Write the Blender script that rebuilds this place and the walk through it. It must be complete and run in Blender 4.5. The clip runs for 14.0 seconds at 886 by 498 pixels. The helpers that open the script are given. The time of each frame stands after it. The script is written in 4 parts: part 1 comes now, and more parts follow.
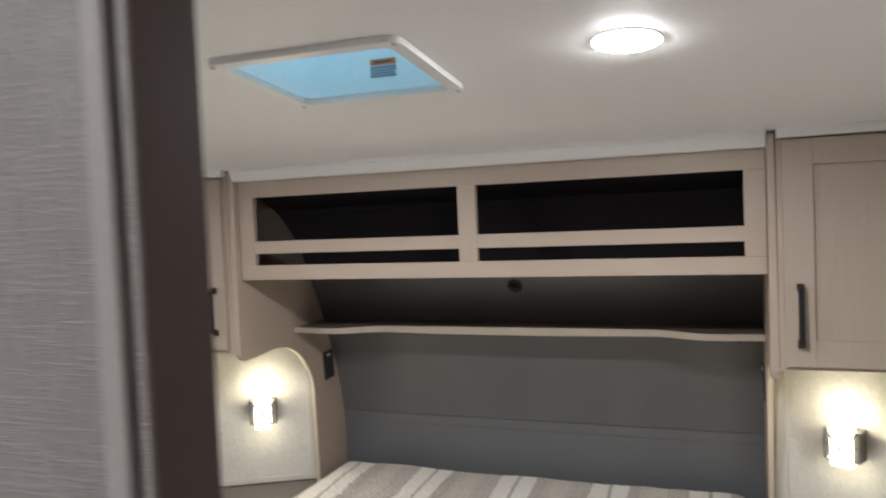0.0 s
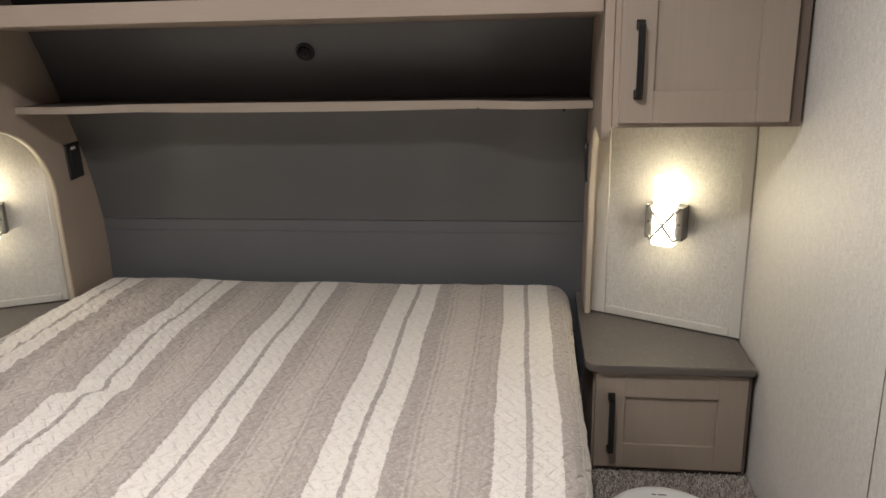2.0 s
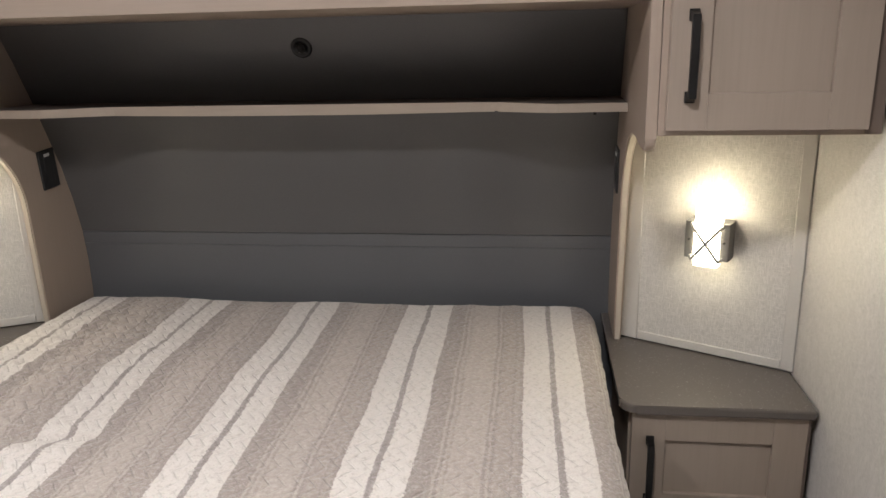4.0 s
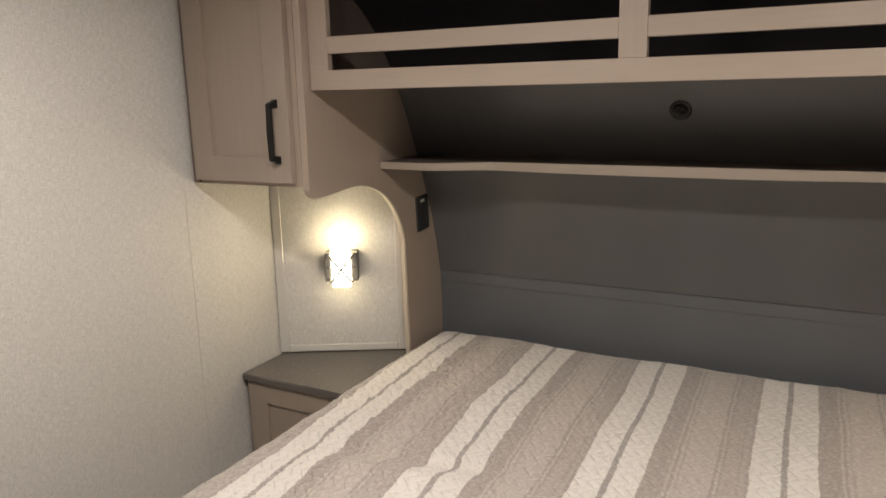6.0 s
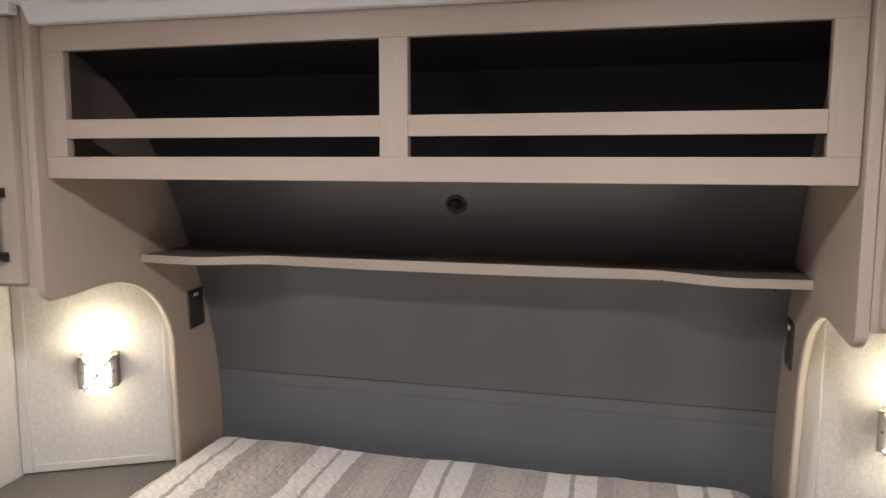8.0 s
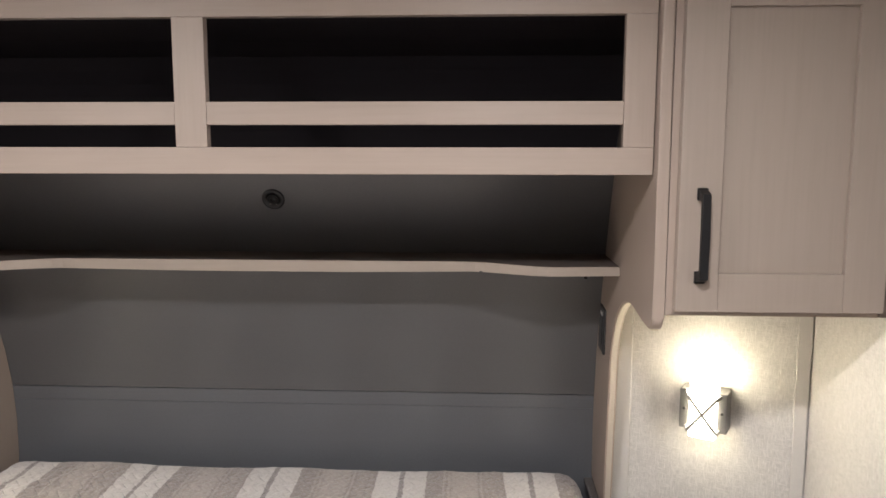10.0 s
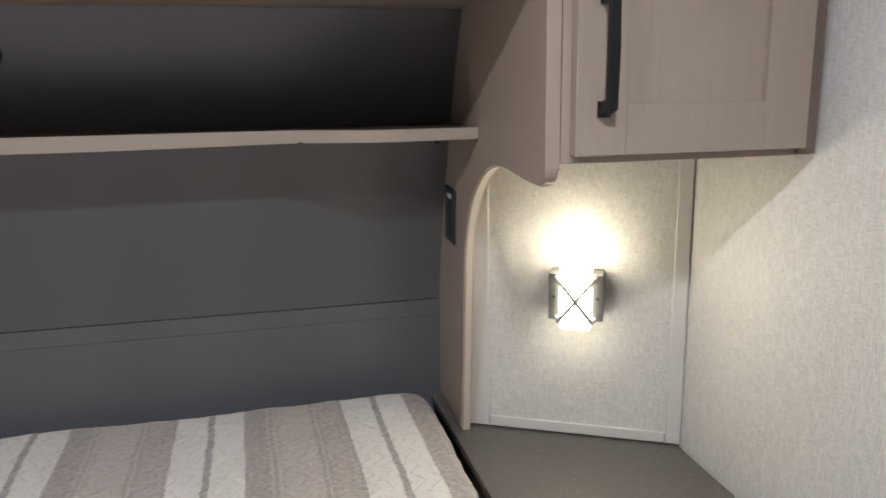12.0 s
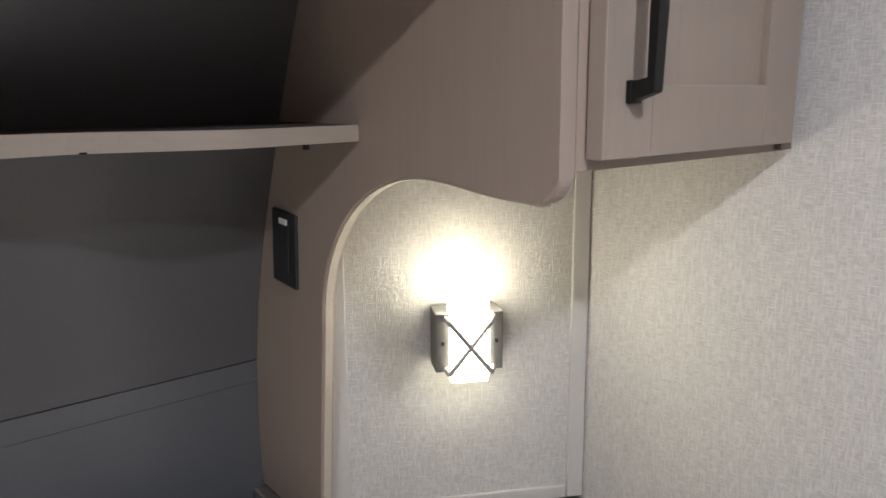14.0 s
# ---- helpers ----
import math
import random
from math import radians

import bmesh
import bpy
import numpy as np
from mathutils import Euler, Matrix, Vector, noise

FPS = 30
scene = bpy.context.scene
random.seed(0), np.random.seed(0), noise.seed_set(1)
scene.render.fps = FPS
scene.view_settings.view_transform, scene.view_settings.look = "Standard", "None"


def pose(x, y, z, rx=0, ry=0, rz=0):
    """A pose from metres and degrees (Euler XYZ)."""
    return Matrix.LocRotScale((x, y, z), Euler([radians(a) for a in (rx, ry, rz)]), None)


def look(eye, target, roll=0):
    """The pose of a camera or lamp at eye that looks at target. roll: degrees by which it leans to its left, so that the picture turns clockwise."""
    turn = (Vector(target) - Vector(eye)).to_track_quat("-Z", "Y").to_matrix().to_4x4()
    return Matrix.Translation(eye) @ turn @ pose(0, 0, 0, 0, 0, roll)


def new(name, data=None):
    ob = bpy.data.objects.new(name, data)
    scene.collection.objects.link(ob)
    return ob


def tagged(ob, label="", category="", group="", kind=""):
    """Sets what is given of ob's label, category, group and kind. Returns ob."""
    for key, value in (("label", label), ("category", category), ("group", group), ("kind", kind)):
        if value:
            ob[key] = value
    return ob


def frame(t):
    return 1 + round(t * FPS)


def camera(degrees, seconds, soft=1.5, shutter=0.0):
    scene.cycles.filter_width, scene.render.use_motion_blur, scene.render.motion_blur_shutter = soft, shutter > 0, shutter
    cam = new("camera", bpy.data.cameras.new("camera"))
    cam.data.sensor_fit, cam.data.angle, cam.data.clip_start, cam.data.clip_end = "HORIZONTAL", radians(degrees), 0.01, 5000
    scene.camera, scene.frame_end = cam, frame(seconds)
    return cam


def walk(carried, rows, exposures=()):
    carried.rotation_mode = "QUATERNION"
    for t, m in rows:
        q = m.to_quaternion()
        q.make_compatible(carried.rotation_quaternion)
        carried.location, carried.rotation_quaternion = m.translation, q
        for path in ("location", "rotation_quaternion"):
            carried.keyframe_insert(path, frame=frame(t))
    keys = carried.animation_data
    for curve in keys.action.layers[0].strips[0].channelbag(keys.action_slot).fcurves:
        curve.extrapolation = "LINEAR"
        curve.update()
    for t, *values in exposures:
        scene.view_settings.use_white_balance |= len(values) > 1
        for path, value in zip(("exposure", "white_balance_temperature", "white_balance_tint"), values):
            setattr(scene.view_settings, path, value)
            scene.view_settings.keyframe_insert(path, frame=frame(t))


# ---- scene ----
cam = camera(61.8, 14.0, 1.5, 0.3)
PATH = [
    (0, (0.070, -0.012, 1.587), (-0.633, 1.858, 1.501), -2.4),
    (0.2, (0.108, 0.030, 1.580), (-0.522, 1.922, 1.414), -2.3),
    (0.5, (0.137, 0.075, 1.514), (-0.356, 1.999, 1.284), -1.4),
    (0.9, (0.154, 0.099, 1.451), (-0.229, 2.029, 1.097), -0.9),
    (1, (0.159, 0.12, 1.43), (-0.221, 2.047, 1.05), -0.9),
    (1.2, (0.144, 0.146, 1.378), (-0.209, 2.073, 0.973), -0.7),
    (1.5, (0.105, 0.235, 1.362), (-0.2, 2.156, 0.894), -0.8),
    (2, (0.042, 0.383, 1.346), (-0.202, 2.297, 0.82), -1.2),
    (2.2, (0.03, 0.431, 1.338), (-0.195, 2.343, 0.795), -1.4),
    (4.5, (-0.042, 0.611, 1.35), (-0.33, 2.518, 0.819), -1.3),
    (5, (-0.103, 0.591, 1.357), (-0.654, 2.444, 0.845), -1.4),
    (5.5, (-0.181, 0.551, 1.367), (-0.99, 2.315, 0.884), -1.4),
    (6, (-0.247, 0.526, 1.405), (-1.167, 2.251, 0.984), -1.4),
    (6.5, (-0.242, 0.577, 1.442), (-1.144, 2.328, 1.095), -0.8),
    (7, (-0.213, 0.626, 1.452), (-1.01, 2.435, 1.152), -0.2),
    (7.5, (-0.186, 0.659, 1.457), (-0.834, 2.533, 1.193), 0.1),
    (8, (-0.171, 0.676, 1.45), (-0.669, 2.598, 1.212), 0.1),
    (8.5, (-0.149, 0.69, 1.454), (-0.519, 2.642, 1.228), 0.1),
    (9, (-0.126, 0.697, 1.456), (-0.383, 2.669, 1.241), 0.2),
    (9.2, (-0.112, 0.701, 1.453), (-0.336, 2.677, 1.242), 0.2),
    (11.3, (-0.113, 0.95, 1.318), (0.07, 2.915, 0.996), -0.0),
    (11.5, (-0.134, 1.008, 1.289), (0.111, 2.965, 0.956), -0.0),
    (11.6, (-0.144, 1.032, 1.29), (0.135, 2.98, 0.933), 0.0),
    (12, (-0.166, 1.086, 1.27), (0.284, 2.99, 0.853), -0.9),
    (12.5, (-0.261, 1.298, 1.259), (0.662, 3.002, 0.766), -0.9),
    (13, (-0.308, 1.461, 1.246), (0.898, 2.986, 0.774), -0.6),
    (13.5, (-0.306, 1.522, 1.248), (0.999, 2.979, 0.827), -0.3),
    (14, (-0.298, 1.543, 1.244), (0.933, 3.065, 0.836), -0.5),
]
EXPOSURES = [(0.0, 0.19, 6100, 6), (0.5, 0.07, 6150, 6), (1.0, -0.17, 6350, 6), (2.0, -0.26, 6450, 9), (4.5, -0.08, 6250, 11), (5.0, -0.09, 6250, 10), (5.5, -0.15, 6250, 9), (6.0, -0.10, 6850, 10), (7.0, 0.09, 6550, 10), (8.0, 0.32, 6200, 13),
             (9.0, 0.38, 6150, 14), (11.5, 0.18, 5980, 9), (12.5, -0.04, 5740, 10), (14.0, -0.10, 5740, 11)]
walk(cam, [(t, look(eye, target, roll)) for t, eye, target, roll in PATH], EXPOSURES)

# ---- world ----
world = bpy.data.worlds.new("sky")
world.use_nodes = True
scene.world = world
wn = world.node_tree.nodes
sky = wn.new("ShaderNodeTexSky")
sky.sky_type = "NISHITA"
sky.sun_disc = False
sky.sun_elevation = radians(57)
sky.sun_rotation = radians(231)
world.node_tree.links.new(sky.outputs[0], wn["Background"].inputs[0])
wn["Background"].inputs[1].default_value = 0.15
sun_data = bpy.data.lights.new("sun", "SUN")
sun_data.energy = 3.0
sun_data.angle = radians(0.5)
sun_data.color = (1.0, 0.95, 0.88)
sun = new("sun", sun_data)
sun.matrix_world = look((0, 0, 10), (5.0, 4.0, 0.0))
PUCK, SCONCE = 585.0, 34.0

# ---- materials ----


class Mat:
    """A small builder of node materials."""

    def __init__(self, name, rough=0.5, metal=0.0, color=(0.5, 0.5, 0.5), coat=0.0):
        self.m = bpy.data.materials.new(name)
        self.m.use_nodes = True
        self.t = self.m.node_tree
        self.n, self.l = self.t.nodes, self.t.links
        self.b = self.n["Principled BSDF"]
        self.b.inputs["Roughness"].default_value = rough
        self.b.inputs["Metallic"].default_value = metal
        self.b.inputs["Base Color"].default_value = (*color, 1)
        self.b.inputs["Coat Weight"].default_value = coat

    def add(self, kind, **inputs):
        node = self.n.new(kind)
        for k, v in inputs.items():
            key = k.replace("_", " ")
            if isinstance(v, bpy.types.NodeSocket):
                self.l.new(v, node.inputs[key])
            else:
                node.inputs[key].default_value = v
        return node

    def math(self, op, a, b=0.0, c=0.0):
        node = self.n.new("ShaderNodeMath")
        node.operation = op
        for i, v in enumerate((a, b, c)):
            if isinstance(v, bpy.types.NodeSocket):
                self.l.new(v, node.inputs[i])
            else:
                node.inputs[i].default_value = v
        return node.outputs[0]

    def coords(self, scale=(1, 1, 1), which="Object"):
        tc = self.n.new("ShaderNodeTexCoord")
        mp = self.n.new("ShaderNodeMapping")
        mp.inputs["Scale"].default_value = scale
        self.l.new(tc.outputs[which], mp.inputs[0])
        return mp.outputs[0]

    def noise(self, scale, stretch=(1, 1, 1), detail=3.0, rough=0.55, which="Object"):
        node = self.add("ShaderNodeTexNoise", Vector=self.coords(stretch, which), Scale=scale, Detail=detail, Roughness=rough)
        return node.outputs["Fac"]

    def ramp(self, fac, stops, mode="LINEAR"):
        node = self.n.new("ShaderNodeValToRGB")
        self.l.new(fac, node.inputs[0])
        cr = node.color_ramp
        cr.interpolation = mode
        while len(cr.elements) < len(stops):
            cr.elements.new(1.0)
        for e, (p, c) in zip(cr.elements, stops):
            e.position = p
            e.color = (*c, 1)
        return node.outputs[0]

    def mix(self, fac, a, b, blend="MIX"):
        node = self.n.new("ShaderNodeMix")
        node.data_type = "RGBA"
        node.blend_type = blend
        for i, v in ((0, fac), (6, a), (7, b)):
            if isinstance(v, bpy.types.NodeSocket):
                self.l.new(v, node.inputs[i])
            else:
                node.inputs[i].default_value = v if i == 0 else (*v, 1)
        return node.outputs[2]

    def base(self, col):
        self.l.new(col, self.b.inputs["Base Color"])

    def rough(self, fac, lo, hi):
        node = self.add("ShaderNodeMapRange", Value=fac, To_Min=lo, To_Max=hi)
        self.l.new(node.outputs[0], self.b.inputs["Roughness"])

    def bump(self, h, strength=0.3, dist=0.001):
        node = self.add("ShaderNodeBump", Height=h, Strength=strength, Distance=dist)
        self.l.new(node.outputs[0], self.b.inputs["Normal"])


def tint(c, k):
    return tuple(min(1.0, v * k) for v in c)


def wood(name, axis, c=(0.338, 0.271, 0.223), rough=0.45):
    """Greige wood-look laminate with faint grain along an axis."""
    m = Mat(name, rough)
    st = [38.0, 38.0, 38.0]
    st[axis] = 1.6
    g = m.noise(4.0, st, 5.0, 0.6)
    big = m.noise(1.4, [4 if i != axis else 0.6 for i in range(3)], 2.0)
    col = m.ramp(g, [(0.25, tint(c, 0.93)), (0.5, c), (0.8, tint(c, 1.05))])
    col = m.mix(m.math("MULTIPLY", big, 0.35), col, tint(c, 0.86))
    m.base(col)
    m.rough(g, rough - 0.07, rough + 0.1)
    m.bump(g, 0.12, 0.0006)
    return m.m


def linen(name, c, contrast=0.15, bump=0.55, gloss=0.46, cross=1.0):
    """Vinyl wallboard printed and embossed as a linen weave."""
    m = Mat(name, gloss)
    h = m.noise(1.0, (62, 62, 640), 2.0, 0.6)
    v = m.noise(1.0, (620, 620, 66), 2.0, 0.6)
    w = m.math("MAXIMUM", m.math("MULTIPLY", h, cross), v)
    big = m.noise(2.2, (1, 1, 1), 3.0)
    col = m.ramp(w, [(0.45, tint(c, 1 - contrast)), (0.56, c), (0.68, tint(c, 1 + contrast * 0.8))])
    col = m.mix(m.math("MULTIPLY", big, 0.16), col, tint(c, 0.88))
    m.base(col)
    m.bump(w, bump, 0.0016)
    return m.m


def plain(name, c, rough=0.5, metal=0.0, grain=60.0, var=0.08, bump=0.1, coat=0.0):
    m = Mat(name, rough, metal, c, coat)
    g = m.noise(grain, (1, 1, 1), 4.0)
    big = m.noise(3.0, (1, 1, 1), 2.0)
    col = m.ramp(g, [(0.3, tint(c, 1 - var)), (0.7, tint(c, 1 + var))])
    m.base(m.mix(m.math("MULTIPLY", big, 0.3), col, tint(c, 1 - 1.5 * var)))
    m.rough(g, max(0.02, rough - 0.06), rough + 0.08)
    if bump:
        m.bump(g, bump, 0.0006)
    return m.m


def glowing(name, c, strength):
    m = Mat(name, 0.35, 0.0, (0.9, 0.9, 0.9))
    m.b.inputs["Emission Color"].default_value = (*c, 1)
    m.b.inputs["Emission Strength"].default_value = strength
    return m.m


def frosted(name, c, strength):
    """Frosted glass lit by the bulb in its upper half."""
    m = Mat(name, 0.35, 0.0, (0.9, 0.9, 0.9))
    z = m.add("ShaderNodeSeparateXYZ", Vector=m.coords()).outputs[2]
    k = m.add("ShaderNodeMapRange", Value=z, From_Min=0.06, From_Max=0.13, To_Min=strength * 0.75, To_Max=strength)
    k.interpolation_type = "SMOOTHSTEP"
    m.b.inputs["Emission Color"].default_value = (*c, 1)
    m.l.new(k.outputs[0], m.b.inputs["Emission Strength"])
    return m.m


def nose_material(name="charcoal_vinyl", c=(0.095, 0.095, 0.097)):
    """Satin charcoal vinyl with a faint soft weave."""
    m = Mat(name, 0.55)
    m.b.inputs["Specular IOR Level"].default_value = 1.0
    g = m.noise(1.0, (340, 340, 340), 2.0)
    big = m.noise(3.0, (1.0, 1.0, 0.6), 3.0)
    col = m.ramp(g, [(0.3, tint(c, 0.9)), (0.7, tint(c, 1.1))])
    m.base(m.mix(m.math("MULTIPLY", big, 0.5), col, tint(c, 0.8)))
    m.rough(big, 0.27, 0.36)
    m.bump(g, 0.12, 0.0004)
    return m.m


def quilt_material():
    """Cream and taupe woven stripes with a basket-weave quilting relief."""
    m = Mat("quilt_cotton", 0.9)
    m.b.inputs["Sheen Weight"].default_value = 0.25
    uv = m.n.new("ShaderNodeUVMap").outputs[0]
    sep = m.add("ShaderNodeSeparateXYZ", Vector=uv)
    s, y = sep.outputs[0], sep.outputs[1]
    edge = m.add("ShaderNodeTexNoise", Vector=uv, Scale=60.0, Detail=2.0).outputs["Fac"]
    s2 = m.math("ADD", s, m.math("MULTIPLY", m.math("SUBTRACT", edge, 0.5), 0.005))
    wob = m.add("ShaderNodeTexNoise", Vector=uv, Scale=11.0, Detail=2.0).outputs["Fac"]
    s2 = m.math("ADD", s2, m.math("MULTIPLY", m.math("SUBTRACT", wob, 0.5), 0.007))
    fuzz = m.add("ShaderNodeTexNoise", Vector=uv, Scale=260.0, Detail=1.0).outputs["Fac"]
    s2 = m.math("ADD", s2, m.math("MULTIPLY", m.math("SUBTRACT", fuzz, 0.5), 0.010))
    back = m.math("SUBTRACT", 2.5, y)
    first = m.math("ADD", 0.622, m.math("MULTIPLY", back, 0.018))
    period = m.math("SUBTRACT", 0.322, m.math("MULTIPLY", back, 0.010))
    f = m.math("FRACT", m.math("ADD", m.math("DIVIDE", m.math("SUBTRACT", s2, first), period), 8.2))
    cream, taupe, line = (0.70, 0.67, 0.635), (0.25, 0.213, 0.197), (0.225, 0.197, 0.192)
    tan, mid = (0.385, 0.340, 0.306), (0.31, 0.269, 0.245)
    col = m.ramp(f, [(0.0, cream), (0.181, line), (0.220, cream), (0.398, taupe), (0.53, tan), (0.545, taupe), (0.565, tan),
                     (0.585, mid), (0.60, tan), (0.79, taupe), (0.81, tan), (0.825, taupe), (0.84, mid), (0.93, taupe), (0.945, mid), (0.975, taupe)], "CONSTANT")
    fine = m.add("ShaderNodeTexNoise", Vector=uv, Scale=420.0, Detail=2.0).outputs["Fac"]
    blot = m.add("ShaderNodeTexNoise", Vector=uv, Scale=9.0, Detail=4.0).outputs["Fac"]
    speck = m.ramp(fine, [(0.48, (0.0, 0.0, 0.0)), (0.66, (0.5, 0.5, 0.5))])
    col = m.mix(speck, col, (0.56, 0.53, 0.50))
    col = m.mix(m.math("MULTIPLY", fine, 0.22), col, (0.36, 0.325, 0.30))
    col = m.mix(m.math("MULTIPLY", blot, 0.16), col, (0.46, 0.38, 0.31))
    fleck = m.add("ShaderNodeTexNoise", Vector=uv, Scale=120.0, Detail=3.0).outputs["Fac"]
    col = m.mix(m.ramp(fleck, [(0.5, (0.0, 0.0, 0.0)), (0.68, (0.34, 0.34, 0.34))]), col, (0.58, 0.55, 0.52))
    col = m.mix(m.ramp(fleck, [(0.32, (0.30, 0.30, 0.30)), (0.47, (0.0, 0.0, 0.0))]), col, (0.24, 0.205, 0.185))
    m.base(col)
    # stitched quilting: rows of short slanted seams that turn from row to row
    cell = 0.027
    u, v = m.math("DIVIDE", m.math("ADD", s, 4.0), cell), m.math("DIVIDE", y, cell)
    row = m.math("FLOOR", v)
    turn = m.math("SUBTRACT", m.math("MULTIPLY", m.math("MODULO", row, 2.0), 1.7), 0.85)
    fy = m.math("FRACT", v)
    jit = m.math("MULTIPLY", m.add("ShaderNodeTexNoise", Vector=uv, Scale=40.0, Detail=1.0).outputs["Fac"], 0.22)
    d = m.math("ABSOLUTE", m.math("SUBTRACT", m.math("FRACT", m.math("ADD", m.math("ADD", u, jit), m.math("MULTIPLY", fy, turn))), 0.5))
    seam = m.add("ShaderNodeMapRange", Value=d, From_Min=0.36, From_Max=0.5, To_Min=0.0, To_Max=1.0)
    seam.interpolation_type = "SMOOTHSTEP"
    seam = m.math("MULTIPLY", seam.outputs[0], m.math("POWER", m.math("SINE", m.math("MULTIPLY", fy, math.pi)), 0.6))
    puff = m.add("ShaderNodeTexNoise", Vector=uv, Scale=38.0, Detail=3.0).outputs["Fac"]
    gate = m.add("ShaderNodeMapRange", Value=m.add("ShaderNodeTexNoise", Vector=uv, Scale=16.0, Detail=2.0).outputs["Fac"], From_Min=0.42, From_Max=0.6).outputs[0]
    h = m.math("SUBTRACT", m.math("MULTIPLY", puff, 1.1), m.math("MULTIPLY", m.math("MULTIPLY", seam, 0.6), m.math("ADD", 0.5, m.math("MULTIPLY", gate, 0.5))))
    m.bump(h, 1.0, 0.0034)
    return m.m


def carpet_material():
    m = Mat("carpet_pile", 0.95)
    g = m.noise(190.0, (1, 1, 1), 3.0, 0.7)
    big = m.noise(5.0)
    col = m.ramp(g, [(0.35, (0.16, 0.14, 0.125)), (0.5, (0.36, 0.325, 0.295)), (0.65, (0.52, 0.48, 0.44))])
    m.base(m.mix(m.math("MULTIPLY", big, 0.3), col, (0.28, 0.25, 0.23)))
    m.bump(g, 1.0, 0.006)
    return m.m


def tuft_material():
    m = Mat("carpet_yarn", 0.95)
    rnd = m.n.new("ShaderNodeNewGeometry").outputs["Random Per Island"]
    m.base(m.ramp(rnd, [(0.0, (0.15, 0.13, 0.12)), (0.45, (0.34, 0.30, 0.275)), (1.0, (0.58, 0.54, 0.50))]))
    return m.m


def glass_material():
    m = Mat("window_glass", 0.03, 0.0, (0.9, 0.97, 1.0))
    m.b.inputs["Transmission Weight"].default_value = 1.0
    m.b.inputs["IOR"].default_value = 1.1
    return m.m


def dome_material():
    """Milky translucent plastic of the roof hatch."""
    m = Mat("milky_plastic", 0.4)
    tr = m.n.new("ShaderNodeBsdfTranslucent")
    tr.inputs[0].default_value = (0.40, 0.63, 0.71, 1)
    df = m.n.new("ShaderNodeBsdfDiffuse")
    df.inputs[0].default_value = (0.70, 0.86, 0.91, 1)
    mx = m.n.new("ShaderNodeMixShader")
    mx.inputs[0].default_value = 0.12
    m.l.new(tr.outputs[0], mx.inputs[1])
    m.l.new(df.outputs[0], mx.inputs[2])
    m.l.new(mx.outputs[0], m.n["Material Output"].inputs[0])
    return m.m


WOOD_V = wood("laminate_upright", 2)
WOOD_H = wood("laminate_level", 0)
DOOR = wood("laminate_door", 2, (0.30, 0.245, 0.202), 0.5)
BROWN = wood("brown_edge", 2, (0.15, 0.115, 0.095), 0.5)
# shelf wood darkened so its colour carries the deep shade above it
SHELF_SHADED = wood("shaded_shelf_board", 0, (0.09, 0.072, 0.062), 0.6)
JAMB = wood("dark_jamb", 2, (0.085, 0.066, 0.062), 0.5)
JAMB.node_tree.nodes["Principled BSDF"].inputs["Specular IOR Level"].default_value = 0.05
RAW_H = wood("shelf_edge", 0, (0.34, 0.285, 0.235), 0.5)
RAW = wood("raw_edge", 1, (0.49, 0.435, 0.365), 0.6)
LINEN = linen("linen_wallboard", (0.59, 0.567, 0.542), 0.19, 1.0, 0.40)
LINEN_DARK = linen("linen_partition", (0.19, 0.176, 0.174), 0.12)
PANEL = linen("linen_corner_panel", (0.61, 0.59, 0.555), 0.18, 0.8, 0.46, 0.95)
BATTEN = plain("grey_batten_vinyl", (0.27, 0.252, 0.25), 0.5, 0, 200, 0.06)
TRIM = plain("panel_trim_vinyl", (0.56, 0.54, 0.505), 0.4, 0, 200, 0.03)
CEIL = plain("ceiling_board", (0.74, 0.73, 0.72), 0.55, 0, 90, 0.025, 0.12)
CROWN = plain("crown_vinyl", (0.60, 0.59, 0.58), 0.45, 0, 90, 0.02, 0.0)
WHITE = plain("white_plastic", (0.74, 0.74, 0.73), 0.35, 0, 120, 0.03, 0.05)
COUNTER = plain("grey_laminate_top", (0.108, 0.095, 0.086), 0.24, 0, 260, 0.05, 0.05)
SHAFT = plain("pale_blue_plastic", (0.72, 0.89, 0.94), 0.4, 0, 90, 0.03, 0.05)
NOSE = nose_material()
NOSE_BLUE = nose_material("blue_grey_vinyl", (0.112, 0.117, 0.127))
# dark brown lining, taken near black to hold the cubbies' shade
CUBBY_SHADED = plain("shaded_lining", (0.016, 0.0125, 0.0145), 0.6, 0, 90, 0.12, 0.15)
BLACK = plain("black_metal", (0.018, 0.017, 0.017), 0.42, 0.6, 120, 0.1, 0.06)
BLACK_PLASTIC = plain("black_plastic", (0.02, 0.02, 0.021), 0.35, 0, 120, 0.1, 0.05)
RUBBER = plain("black_frame_paint", (0.010, 0.010, 0.011), 0.45, 0.0, 80, 0.1, 0.05)
RUBBER.node_tree.nodes["Principled BSDF"].inputs["Specular IOR Level"].default_value = 0.12
NICKEL = plain("brushed_nickel", (0.46, 0.44, 0.425), 0.45, 0.7, 180, 0.08, 0.08)
# lamp bracket and rod nickel, darkened in colour because the glass backlights them
NICKEL_BACKLIT = plain("backlit_nickel", (0.15, 0.144, 0.14), 0.6, 0.3, 180, 0.08, 0.08)
ROD_BACKLIT = plain("backlit_rod_nickel", (0.28, 0.27, 0.265), 0.6, 0.4, 180, 0.08, 0.05)
# olive gold reflections on the window track, given as its base colour
TRACK_REFLECTION = plain("olive_reflection_metal", (0.20, 0.18, 0.11), 0.35, 0.8, 120, 0.1, 0.05)
